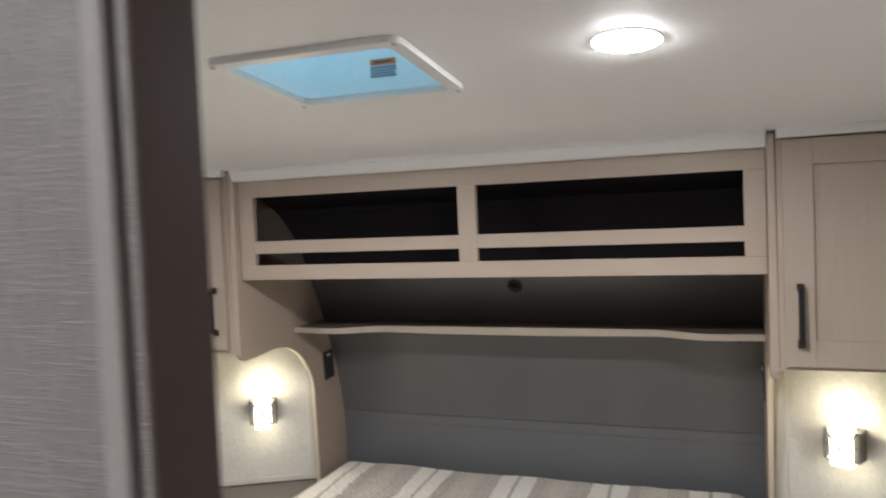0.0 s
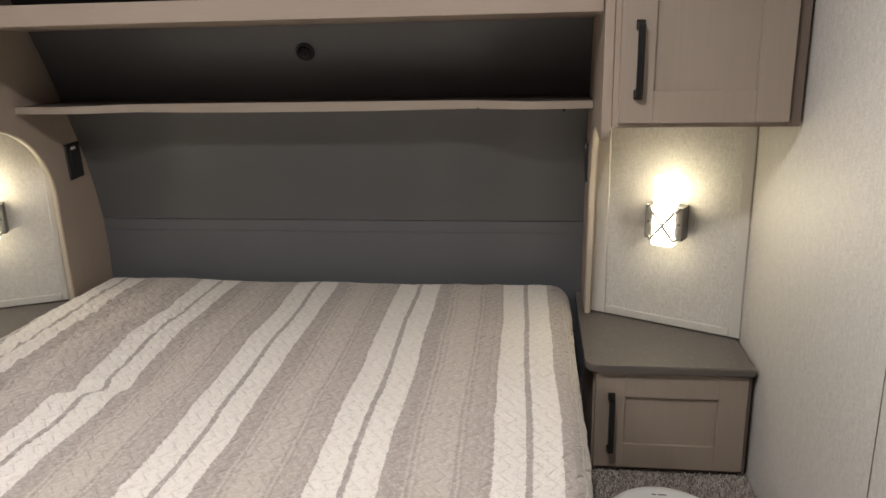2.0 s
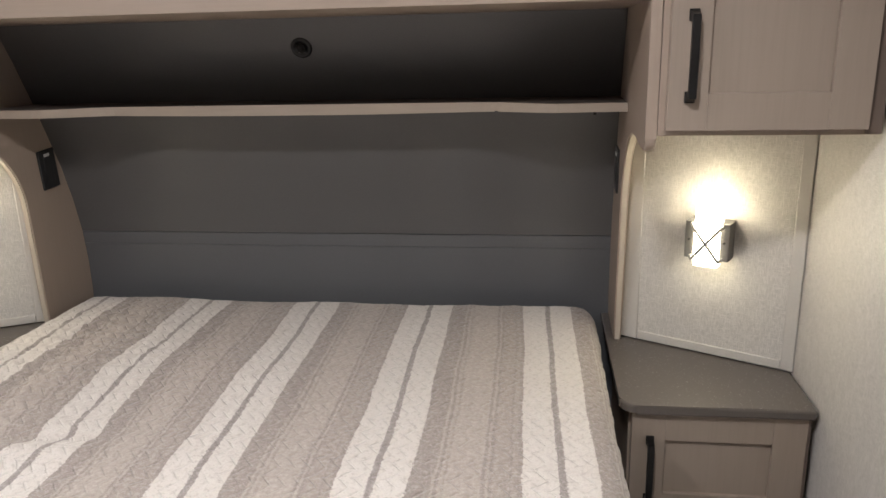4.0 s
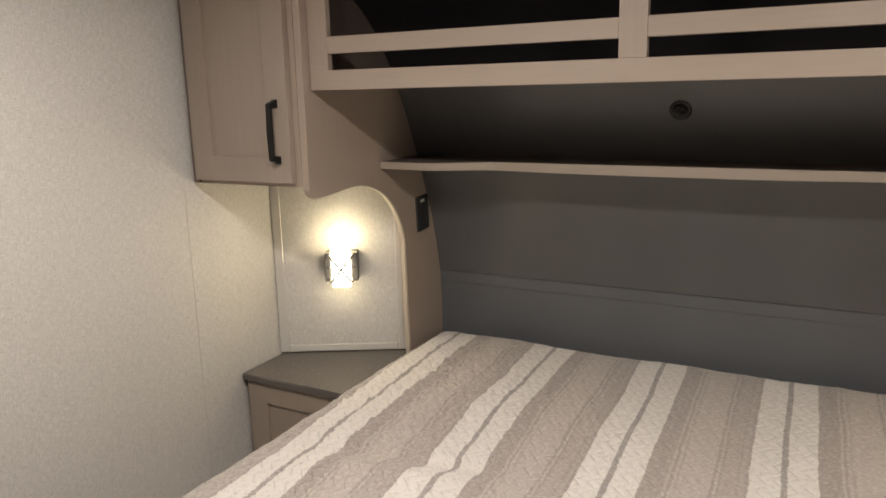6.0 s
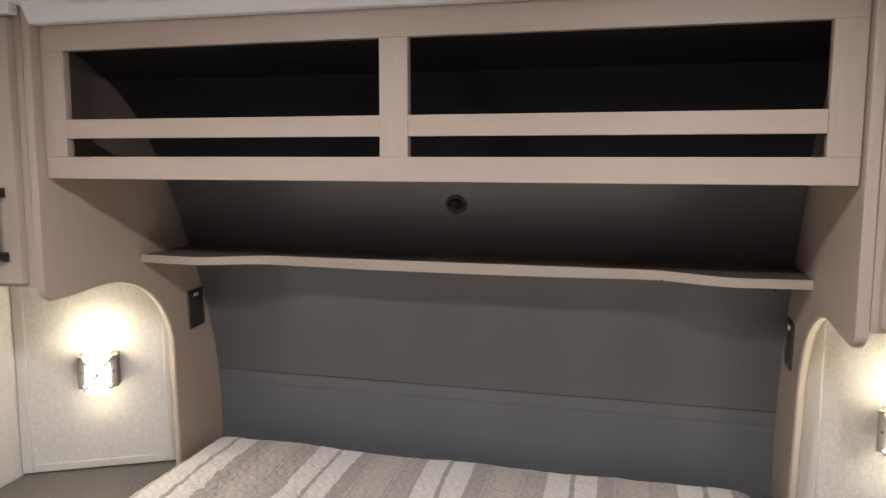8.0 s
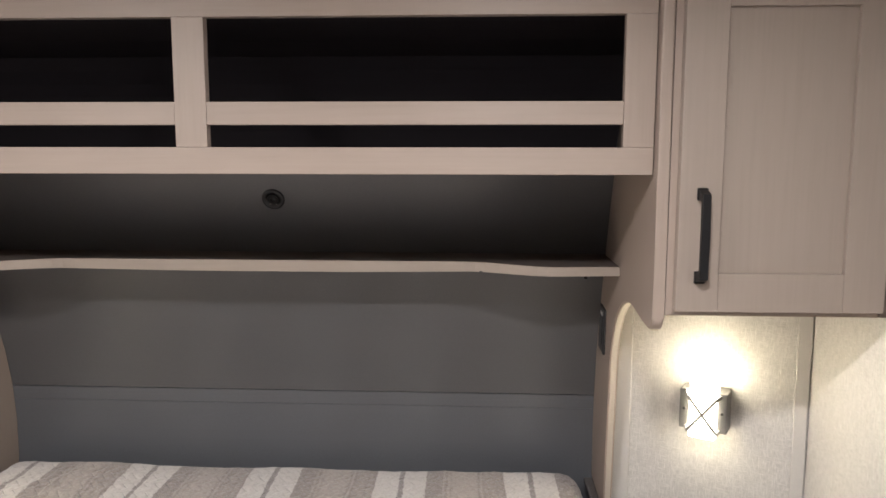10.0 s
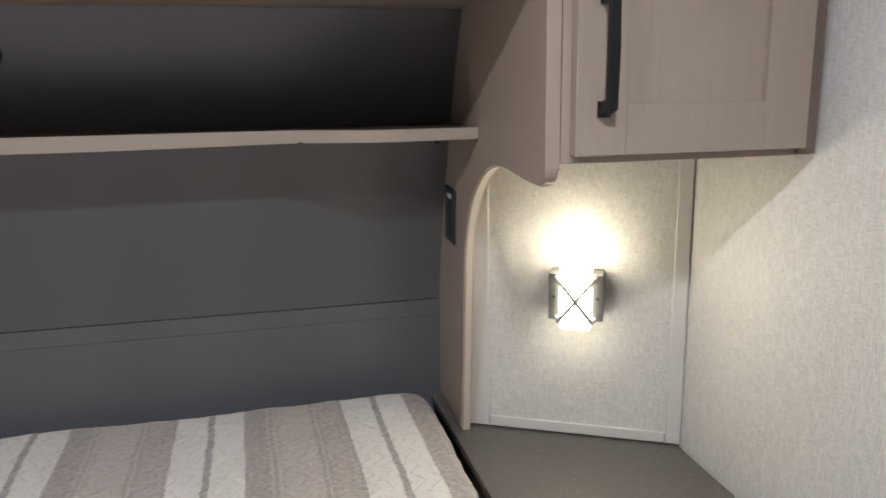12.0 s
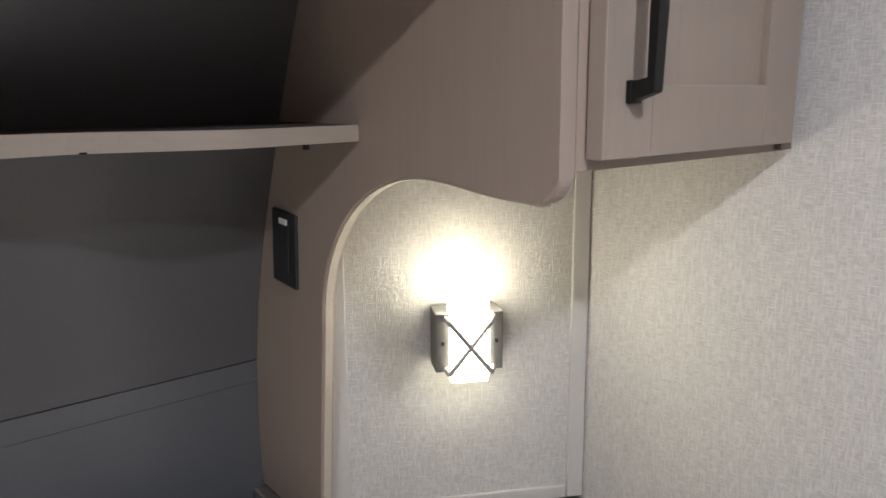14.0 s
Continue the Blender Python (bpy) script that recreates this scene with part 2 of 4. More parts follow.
VALANCE = plain("valance_fabric_board", (0.088, 0.076, 0.072), 0.7, 0, 300, 0.08, 0.2)
PLEAT = plain("pleated_black_cloth", (0.03, 0.03, 0.032), 0.85, 0, 200, 0.15, 0.2)
RAIL = plain("beige_rail", (0.50, 0.47, 0.43), 0.4, 0, 90, 0.04, 0.05)
SHEET = plain("pale_sheet_cotton", (0.42, 0.46, 0.50), 0.9, 0, 400, 0.05, 0.3)
HEM = plain("hem_cotton", (0.66, 0.62, 0.58), 0.9, 0, 300, 0.06, 0.3)
VINYL = wood("plank_vinyl", 1, (0.24, 0.19, 0.15), 0.5)
CARPET, TUFT, QUILT = carpet_material(), tuft_material(), quilt_material()
GLASS, DOME = glass_material(), dome_material()
GLOW_PUCK = glowing("lit_diffuser", (1.0, 0.945, 0.90), PUCK)
GLOW_SCONCE = frosted("lit_frosted_glass", (1.0, 0.88, 0.60), SCONCE * 1.65)
GLOW_SIDE = frosted("lit_glass_side", (1.0, 0.88, 0.60), SCONCE * 2.0)
GLOW_BACK = frosted("lit_glass_back", (1.0, 0.88, 0.60), SCONCE * 0.28)
LABEL = plain("label_white", (0.7, 0.7, 0.7), 0.5, 0, 200, 0.02, 0)
ORANGE = plain("label_orange", (0.55, 0.20, 0.04), 0.5, 0, 200, 0.02, 0)
INK = plain("label_ink", (0.05, 0.05, 0.06), 0.5, 0, 200, 0.02, 0)
SIDING = plain("pale_blue_siding", (0.36, 0.50, 0.56), 0.6, 0, 40, 0.05, 0.1)
PAVING = plain("outside_paving", (0.46, 0.48, 0.49), 0.9, 0, 8, 0.15, 0.2)

# ---- mesh helpers ----
ORIGIN = {}


def thing(name, at, label, category, group="", kind=""):
    """An Empty at the base of a thing that has parts."""
    ob = new(name)
    ob.empty_display_size = 0.05
    ob.location = at
    ORIGIN[ob.name] = Vector(at)
    return tagged(ob, label, category, group, kind)


def part(name, bm, material, parent=None, label="", smooth=False):
    """Links a bmesh, made in world metres, as one mesh object under a thing or a part."""
    at = ORIGIN.get(parent.name, Vector()) if parent else Vector()
    bmesh.ops.translate(bm, verts=bm.verts, vec=-at)
    bmesh.ops.recalc_face_normals(bm, faces=bm.faces)
    me = bpy.data.meshes.new(name)
    if smooth:
        for fc in bm.faces:
            fc.smooth = True
    bm.to_mesh(me)
    bm.free()
    me.materials.append(material)
    ob = new(name, me)
    if parent:
        ob.parent = parent
        ORIGIN[ob.name] = at
    return tagged(ob, label)


def structure(name, bm, material, label, category):
    return tagged(part(name, bm, material), label, category, "", "structure")


def box(x0, x1, y0, y1, z0, z1, bevel=0.0, bm=None, seg=2):
    """A box, with bevelled edges if asked, added to bm or new."""
    b = bmesh.new()
    x0, x1 = sorted((x0, x1))
    y0, y1 = sorted((y0, y1))
    z0, z1 = sorted((z0, z1))
    bmesh.ops.create_cube(b, size=1.0, matrix=Matrix.Translation(((x0 + x1) / 2, (y0 + y1) / 2, (z0 + z1) / 2)) @ Matrix.Diagonal((x1 - x0, y1 - y0, z1 - z0, 1)))
    if bevel:
        bmesh.ops.bevel(b, geom=b.edges[:], offset=bevel, segments=seg, profile=0.5, affect="EDGES")
    return merge(bm, b)


def merge(bm, b):
    if bm is None:
        return b
    me = bpy.data.meshes.new("scratch")
    b.to_mesh(me)
    b.free()
    bm.from_mesh(me)
    bpy.data.meshes.remove(me)
    return bm


def prism(points, axis, a, b, bevel=0.0, bm=None):
    """A polygon in the plane across axis (0 x, 1 y, 2 z), carried from a to b."""
    m = bmesh.new()

    def at(p, d):
        q = list(p)
        q.insert(axis, d)
        return m.verts.new(q)

    lo = [at(p, a) for p in points]
    hi = [at(p, b) for p in points]
    n = len(points)
    m.faces.new(lo)
    m.faces.new(hi[::-1])
    for i in range(n):
        m.faces.new((lo[i], lo[(i + 1) % n], hi[(i + 1) % n], hi[i]))
    if bevel:
        flat = [e for e in m.edges if abs(e.verts[0].co[axis] - e.verts[1].co[axis]) < 1e-6]
        bmesh.ops.bevel(m, geom=flat, offset=bevel, segments=2, profile=0.5, affect="EDGES")
    return merge(bm, m)


def cyl(p, q, r, n=16, bm=None, r2=None):
    """A round bar from p to q."""
    p, q = Vector(p), Vector(q)
    m = bmesh.new()
    mat = Matrix.Translation((p + q) / 2) @ (q - p).to_track_quat("Z", "Y").to_matrix().to_4x4()
    bmesh.ops.create_cone(m, cap_ends=True, segments=n, radius1=r, radius2=r if r2 is None else r2, depth=(q - p).length, matrix=mat)
    return merge(bm, m)


def lathe(profile, centre, axis_q, n=40, bm=None):
    """A turned shape: (radius, height) points about an axis."""
    m = bmesh.new()
    rings = []
    for r, h in profile:
        rings.append([m.verts.new((r * math.cos(2 * math.pi * i / n), r * math.sin(2 * math.pi * i / n), h)) for i in range(n)])
    for a, b in zip(rings, rings[1:]):
        for i in range(n):
            m.faces.new((a[i], a[(i + 1) % n], b[(i + 1) % n], b[i]))
    m.faces.new(rings[0][::-1])
    m.faces.new(rings[-1])
    bmesh.ops.transform(m, verts=m.verts, matrix=Matrix.Translation(centre) @ axis_q.to_matrix().to_4x4())
    return merge(bm, m)


def turned(bm, m):
    bmesh.ops.transform(bm, verts=bm.verts, matrix=m)
    return bm


def arc(cx, cy, r, a0, a1, n=10):
    return [(cx + r * math.cos(radians(a0 + (a1 - a0) * i / n)), cy + r * math.sin(radians(a0 + (a1 - a0) * i / n))) for i in range(n + 1)]


# ---- the room's numbers ----
X0 = -0.597           # middle of bed and room
HALF = {-1: 0.790, 1: 0.776}   # to the front edges of the wings' inner faces
TOE = {-1: 0.0, 1: 0.019}      # how the wings open towards the front wall
WALL = 1.177          # to the side walls
XL, XR = X0 - WALL, X0 + WALL
CARPET_Z, TOP_Z = 0.29, 0.592
DOOR_X = -0.128       # edge of the doorway in the partition


def ceil_z(y):
    return 1.762 + 0.1 * (2.0 - max(y, 0.0))


# inner face of the curved front wall, from low to high: (y, z)
CURVE = [(2.640, 0.20), (2.645, 0.55), (2.650, 0.70), (2.640, 0.83), (2.618, 0.93), (2.586, 1.03), (2.545, 1.13),
         (2.502, 1.23), (2.455, 1.33), (2.405, 1.42), (2.345, 1.51), (2.270, 1.59), (2.180, 1.65), (2.060, 1.70), (1.99, 1.72)]


def curve_y(z):
    """The lining's y at a height: a smooth curve through CURVE."""
    if z >= CURVE[-1][1]:
        return CURVE[-1][0]
    k = 0
    while k < len(CURVE) - 2 and CURVE[k + 1][1] < z:
        k += 1

    def slope(i):
        a, b = CURVE[max(i - 1, 0)], CURVE[min(i + 1, len(CURVE) - 1)]
        return (b[0] - a[0]) / (b[1] - a[1])

    (ya, za), (yb, zb) = CURVE[k], CURVE[k + 1]
    h = zb - za
    t = min(1.0, max(0.0, (z - za) / h))
    return (2 * t ** 3 - 3 * t ** 2 + 1) * ya + (t ** 3 - 2 * t ** 2 + t) * h * slope(k) + (3 * t ** 2 - 2 * t ** 3) * yb + (t ** 3 - t ** 2) * h * slope(k + 1)


# ---- large structure ----
structure("floor", box(XL - 0.1, XR + 0.1, -1.3, 2.9, -0.05, 0.0), VINYL, "brown wood-look vinyl floor of the camper", "floor")
structure("wall_left", box(XL - 0.05, XL, -1.3, 2.9, 0.0, 2.1), LINEN, "pale linen-textured wallboard side wall", "wall")
# the hall's end wall is unseen; its wood tone keeps bounced light low
structure("wall_hall", box(XL, XR, -1.35, -1.3, 0.0, 2.1), DOOR, "unseen wall closing the hall, dark greige to cut bounced light", "wall")
structure("wall_front", box(XL, XR, 2.85, 2.9, 0.0, 2.1), LINEN, "plain front wall behind the curved lining", "wall")

# right wall with the window opening
WY0, WY1, WZ0, WZ1 = 0.78, 1.385, 0.655, 1.27


def rounded(y0, y1, z0, z1, r, n=8):
    return arc(y1 - r, z1 - r, r, 0, 90, n) + arc(y0 + r, z1 - r, r, 90, 180, n) + arc(y0 + r, z0 + r, r, 180, 270, n) + arc(y1 - r, z0 + r, r, 270, 360, n)


def ring(outer, inner, x0, x1, bm=None, axis=0):
    """A closed band between two outlines of as many points, carried along an axis."""
    m = bmesh.new()

    def at(p, d):
        q = list(p)
        q.insert(axis, d)
        return m.verts.new(q)

    o0, o1 = [at(p, x0) for p in outer], [at(p, x1) for p in outer]
    i0, i1 = [at(p, x0) for p in inner], [at(p, x1) for p in inner]
    n = len(outer)
    for i in range(n):
        j = (i + 1) % n
        m.faces.new((o0[i], o0[j], o1[j], o1[i]))
        m.faces.new((i0[i], i1[i], i1[j], i0[j]))
        m.faces.new((o0[i], i0[i], i0[j], o0[j]))
        m.faces.new((o1[i], o1[j], i1[j], i1[i]))
    return merge(bm, m)


def around(y0, y1, z0, z1, n=8):
    """The points of a rectangle that pair with those of rounded()."""
    pts = []
    for cy, cz in ((y1, z1), (y0, z1), (y0, z0), (y1, z0)):
        pts += [(cy, cz)] * (n + 1)
    return pts


w = box(XR, XR + 0.05, -1.3, WY0 - 0.1, 0.0, 2.1)
box(XR, XR + 0.05, WY1 + 0.045, 2.9, 0.0, 2.1, bm=w)
box(XR, XR + 0.05, WY0 - 0.1, WY1 + 0.045, 0.0, WZ0 - 0.1, bm=w)
box(XR, XR + 0.05, WY0 - 0.1, WY1 + 0.045, WZ1 + 0.1, 2.1, bm=w)
structure("wall_right", w, LINEN, "pale linen-textured wallboard side wall with a window", "wall")
m = ring(around(WY0 - 0.1, WY1 + 0.0435, WZ0 - 0.1, WZ1 + 0.1), rounded(WY0, WY1, WZ0, WZ1, 0.085), XR + 0.0005, XR + 0.05)
bmesh.ops.remove_doubles(m, verts=m.verts, dist=1e-5)
structure("window_surround", m, LINEN, "wallboard panel cut round the window", "wall")

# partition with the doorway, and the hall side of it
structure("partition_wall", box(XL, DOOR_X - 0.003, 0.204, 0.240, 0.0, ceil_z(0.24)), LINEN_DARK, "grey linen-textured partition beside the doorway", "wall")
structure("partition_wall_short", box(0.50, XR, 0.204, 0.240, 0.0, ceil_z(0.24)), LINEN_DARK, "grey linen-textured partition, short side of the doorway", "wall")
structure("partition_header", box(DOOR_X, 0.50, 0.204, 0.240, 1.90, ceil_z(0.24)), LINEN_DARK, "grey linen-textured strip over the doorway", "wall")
structure("door_jamb", box(DOOR_X - 0.003, DOOR_X, 0.2035, 0.2405, 0.0, 1.90, 0.001), JAMB, "dark brown edge trim of the doorway", "trim")
structure("partition_batten", box(DOOR_X - 0.021, DOOR_X - 0.009, 0.199, 0.204, 0.0, ceil_z(0.2), 0.002), BATTEN, "pale vinyl batten on the partition", "trim")

# ceiling, sloping down to the front, with the hatch opening
VX0, VX1, VY0, VY1 = -0.701, -0.391, 1.026, 1.294
c = bmesh.new()


def slab(x0, x1, y0, y1, bm):
    m = bmesh.new()
    lo = [m.verts.new((x, y, ceil_z(y))) for x, y in ((x0, y0), (x1, y0), (x1, y1), (x0, y1))]
    hi = [m.verts.new((v.co.x, v.co.y, v.co.z + 0.05)) for v in lo]
    m.faces.new(lo)
    m.faces.new(hi)
    for i in range(4):
        m.faces.new((lo[i], lo[(i + 1) % 4], hi[(i + 1) % 4], hi[i]))
    bmesh.ops.recalc_face_normals(m, faces=m.faces)
    return merge(bm, m)


slab(XL, XR, -1.3, 0.0, c)
slab(XL, XR, 0.0, VY0, c)
slab(XL, VX0, VY0, VY1, c)
slab(VX1, XR, VY0, VY1, c)
slab(XL, XR, VY1, 2.9, c)
structure("ceiling", c, CEIL, "smooth off-white ceiling board sloping towards the front", "ceiling")

# platform and its carpet
structure("platform", box(XL, XR, 1.30, 2.85, 0.0, CARPET_Z - 0.012), CARPET, "carpeted raised platform under bed and nightstands", "floor")
structure("carpet", box(XL + 0.002, XR - 0.002, 1.295, 2.70, CARPET_Z - 0.012, CARPET_Z, 0.003), CARPET, "speckled beige and grey cut-pile carpet", "carpet")

# curved front lining: upper sheet, seam strip, lower panel
def lining(z0, z1, proud, bm=None):
    zs = [z0] + [z for _, z in CURVE if z0 < z < z1] + [z1]
    fine = []
    for a, b in zip(zs, zs[1:]):
        fine += [a + (b - a) * k / 6 for k in range(6)]
    fine.append(z1)
    front = [(curve_y(z) - proud, z) for z in fine]
    back = [(curve_y(z) + 0.02, z) for z in reversed(fine)]
    return prism(front + back, 0, X0 - WALL, X0 + WALL, bm=bm)


structure("front_lining", lining(0.819, 1.71, 0.0), NOSE, "curved charcoal vinyl lining of the front wall", "wall")
structure("lining_strip", lining(0.7802, 0.817, 0.0012), NOSE_BLUE, "charcoal vinyl joint strip across the lining", "trim")
structure("headboard_panel", lining(0.20, 0.779, 0.0), NOSE_BLUE, "blue-grey vinyl lower panel behind the bed", "wall")

# angled corner panels with their trim strips
for s, side in ((-1, "left"), (1, "right")):
    p = Vector((X0 + s * 0.792, 2.480))
    q = Vector((X0 + s * WALL, 2.270))
    u = (q - p).normalized()
    n = Vector((-s * abs(u.y), -abs(u.x)))
    length = (q - p).length
    F = Matrix(((u.x, -n.x, 0, p.x), (u.y, -n.y, 0, p.y), (0, 0, 1, 0), (0, 0, 0, 1)))
    b = turned(box(0.0, length, 0.0, 0.012, TOP_Z + 0.001, 1.30), F)
    structure("corner_panel_" + side, b, PANEL, "pale linen-textured panel behind the nightstand", "wall")
    for k, (a0, a1, z0, z1) in enumerate(((0.064, length - 0.03, TOP_Z + 0.003, TOP_Z + 0.025), (0.002, 0.062, TOP_Z + 0.003, 1.18), (length - 0.028, length - 0.0008, TOP_Z + 0.003, 1.18))):
        b = turned(box(a0, a1, -0.0060, -0.0002, z0, z1, 0.0022), F)
        structure("trim", b, TRIM, "flat cream vinyl trim strip on the corner panel", "trim")

# crown board and wall-top trims
crown = prism([(1.9995, 1.726), (1.9995, 1.79), (1.956, 1.79), (1.956, 1.757), (1.961, 1.751), (1.974, 1.728), (1.977, 1.726)], 0, X0 - HALF[-1] + 0.001, X0 + HALF[1] - 0.001)
structure("crown_board", crown, CROWN, "white crown strip between ceiling and overhead cabinet", "trim")
for s in (-1, 1):
    b = box(X0 + s * (HALF[s] + 0.0215), X0 + s * (WALL - 0.001), 1.9455, 1.972, 1.7435, ceil_z(1.95) + 0.01, 0.003)
    structure("crown_board", b, CROWN, "white crown strip over the corner cabinet", "trim")
    b = bmesh.new()
    slab(X0 + s * (WALL - 0.014) if s > 0 else X0 - WALL, X0 + s * WALL if s > 0 else X0 - WALL + 0.014, 0.245, 1.945, b)
    bmesh.ops.translate(b, verts=b.verts, vec=(0, 0, -0.014))
    structure("ceiling_trim", b, BROWN, "thin brown trim between wall and ceiling", "trim")

# ---- cabinets round the bed ----


def wing(s):
    """Upright side panel beside the bed, with an arched cut-out over the nightstand."""
    xi, xo = X0 + s * HALF[s], X0 + s * (HALF[s] + 0.020)
    front, peak, tip = 1.9735, 1.157, 1.147
    leg, lean = (2.423, 0.008) if s < 0 else (2.410, 0.034)

    def arch(inset):
        """Underside from the front corner over the arch down to the leg's foot."""
        q = [(front + 0.024 + 0.030 * k / 5, tip + 0.0002 * k) for k in range(6)]
        q += [(2.03 + 0.14 * k / 8, tip + 0.001 + (peak - tip - 0.001) * (k / 8) ** 2 * (3 - k / 4)) for k in range(1, 9)]
        q = [(y, z - inset) for y, z in q]
        w, h = leg - 2.17, 0.226
        q += [(2.17 + (w - inset) * math.sin(radians(a)), peak - h + (h - inset) * math.cos(radians(a))) for a in range(6, 91, 6)]
        q += [(leg + lean * k / 4 - inset, peak - h - (peak - h - TOP_Z - 0.0005) * k / 4) for k in range(1, 5)]
        return q

    back = [(curve_y(z) - 0.001, z) for z in (0.62, 0.72, 0.82, 0.92, 1.02, 1.12, 1.22, 1.32, 1.42, 1.5, 1.56, 1.61)]
    pts = [(front, 1.758), (front, tip + 0.028)] + arc(front + 0.026, tip + 0.026, 0.026, 185, 260, 6)
    pts += arch(0.0) + [(curve_y(0.6) - 0.001, TOP_Z + 0.0005)] + back + [(2.05, 1.69), (1.996, 1.74), (1.994, 1.758)]
    t = thing("wing_panel", (xi, 2.4, TOP_Z), "greige wood-look side panel with an arched cut-out", "panel", "side panels beside the bed")
    out = Matrix(((1, s * TOE[s], 0, -s * TOE[s] * front), (0, 1, 0, 0), (0, 0, 1, 0), (0, 0, 0, 1)))
    part("panel", turned(prism(pts, 0, xi, xo, 0.0042), out), WOOD_V, t)
    # lighter edge banding along the arch
    part("edge_band", turned(prism(arch(0.0) + arch(0.0025)[::-1], 0, xi + s * 0.004, xo - s * 0.004), out), RAW, t, "cream edge banding round the arch")
    return t


def pull(x, y, z0, z1, door):
    """Black bar pull with square feet, in front of a door face at y."""
    b = bmesh.new()
    for z in (z0 + 0.009, z1 - 0.009):
        box(x - 0.0085, x + 0.0085, y - 0.006, y, z - 0.010, z + 0.010, 0.0015, b)
        sgn = 1 if z < (z0 + z1) / 2 else -1
        prism([(y - 0.005, z - sgn * 0.008), (y - 0.005, z + sgn * 0.008), (y - 0.0265, z + sgn * 0.014), (y - 0.0265, z - sgn * 0.001)], 0, x - 0.0066, x + 0.0066, 0.0008, b)
    prism([(y - 0.020, z0 + 0.010), (y - 0.020, z1 - 0.010), (y - 0.028, z1 - 0.009), (y - 0.030, (z0 + z1) / 2), (y - 0.028, z0 + 0.009)], 0, x - 0.0068, x + 0.0068, 0.0012, b)
    return part("handle", b, BLACK, door, "black metal bar handle")


def shaker(parent, xa, xb, z0, z1, y, stile, rail_top, rail_bot, thick=0.019):
    """Shaker door: two stiles and two rails round a sunk panel."""
    xa, xb = sorted((xa, xb))
    door = part("door", box(xa + stile[0] - 0.004, xb - stile[1] + 0.004, y + 0.009, y + thick - 0.002, z0 + rail_bot - 0.004, z1 - rail_top + 0.004), DOOR, parent)
    part("stile", box(xa, xa + stile[0], y, y + thick, z0, z1, 0.0011), DOOR, door)
    part("stile", box(xb - stile[1], xb, y, y + thick, z0, z1, 0.0011), DOOR, door)
    part("rail", box(xa + stile[0] + 0.0001, xb - stile[1] - 0.0001, y + 0.0003, y + thick, z0, z0 + rail_bot, 0.0007), DOOR, door)
    part("rail", box(xa + stile[0] + 0.0001, xb - stile[1] - 0.0001, y + 0.0003, y + thick, z1 - rail_top, z1, 0.0007), DOOR, door)
    return door


def corner_cabinet(s):
    """Wall cabinet in the corner over a nightstand."""
    xa, xw = X0 + s * (HALF[s] + 0.0212), X0 + s * 1.169
    t = thing("corner_cabinet", (X0 + s * 1.0, 2.0, 1.18), "greige shaker-door wall cabinet hung over the nightstand", "cabinet", "corner cabinets")
    foot = [(xa, 1.974), (xw, 1.974), (xw, 2.262), (xa, 2.452)]
    part("body", prism(foot, 2, 1.176, 1.770, 0.001), WOOD_V, t)
    inner, outer = (0.826, 1.149) if s < 0 else (0.808, 1.143)
    door = shaker(t, X0 + s * inner, X0 + s * outer, 1.187, 1.738, 1.953, (0.068, 0.066) if s > 0 else (0.066, 0.068), 0.062, 0.064)
    x = X0 + s * 0.844 if s > 0 else X0 - 0.863
    pull(x, 1.953, 1.236, 1.390, door)
    part("filler", box(X0 + s * (outer + 0.0015), xw, 1.966, 1.9735, 1.178, 1.750), BROWN, t, "dark brown filler strip next to the wall")
    return t


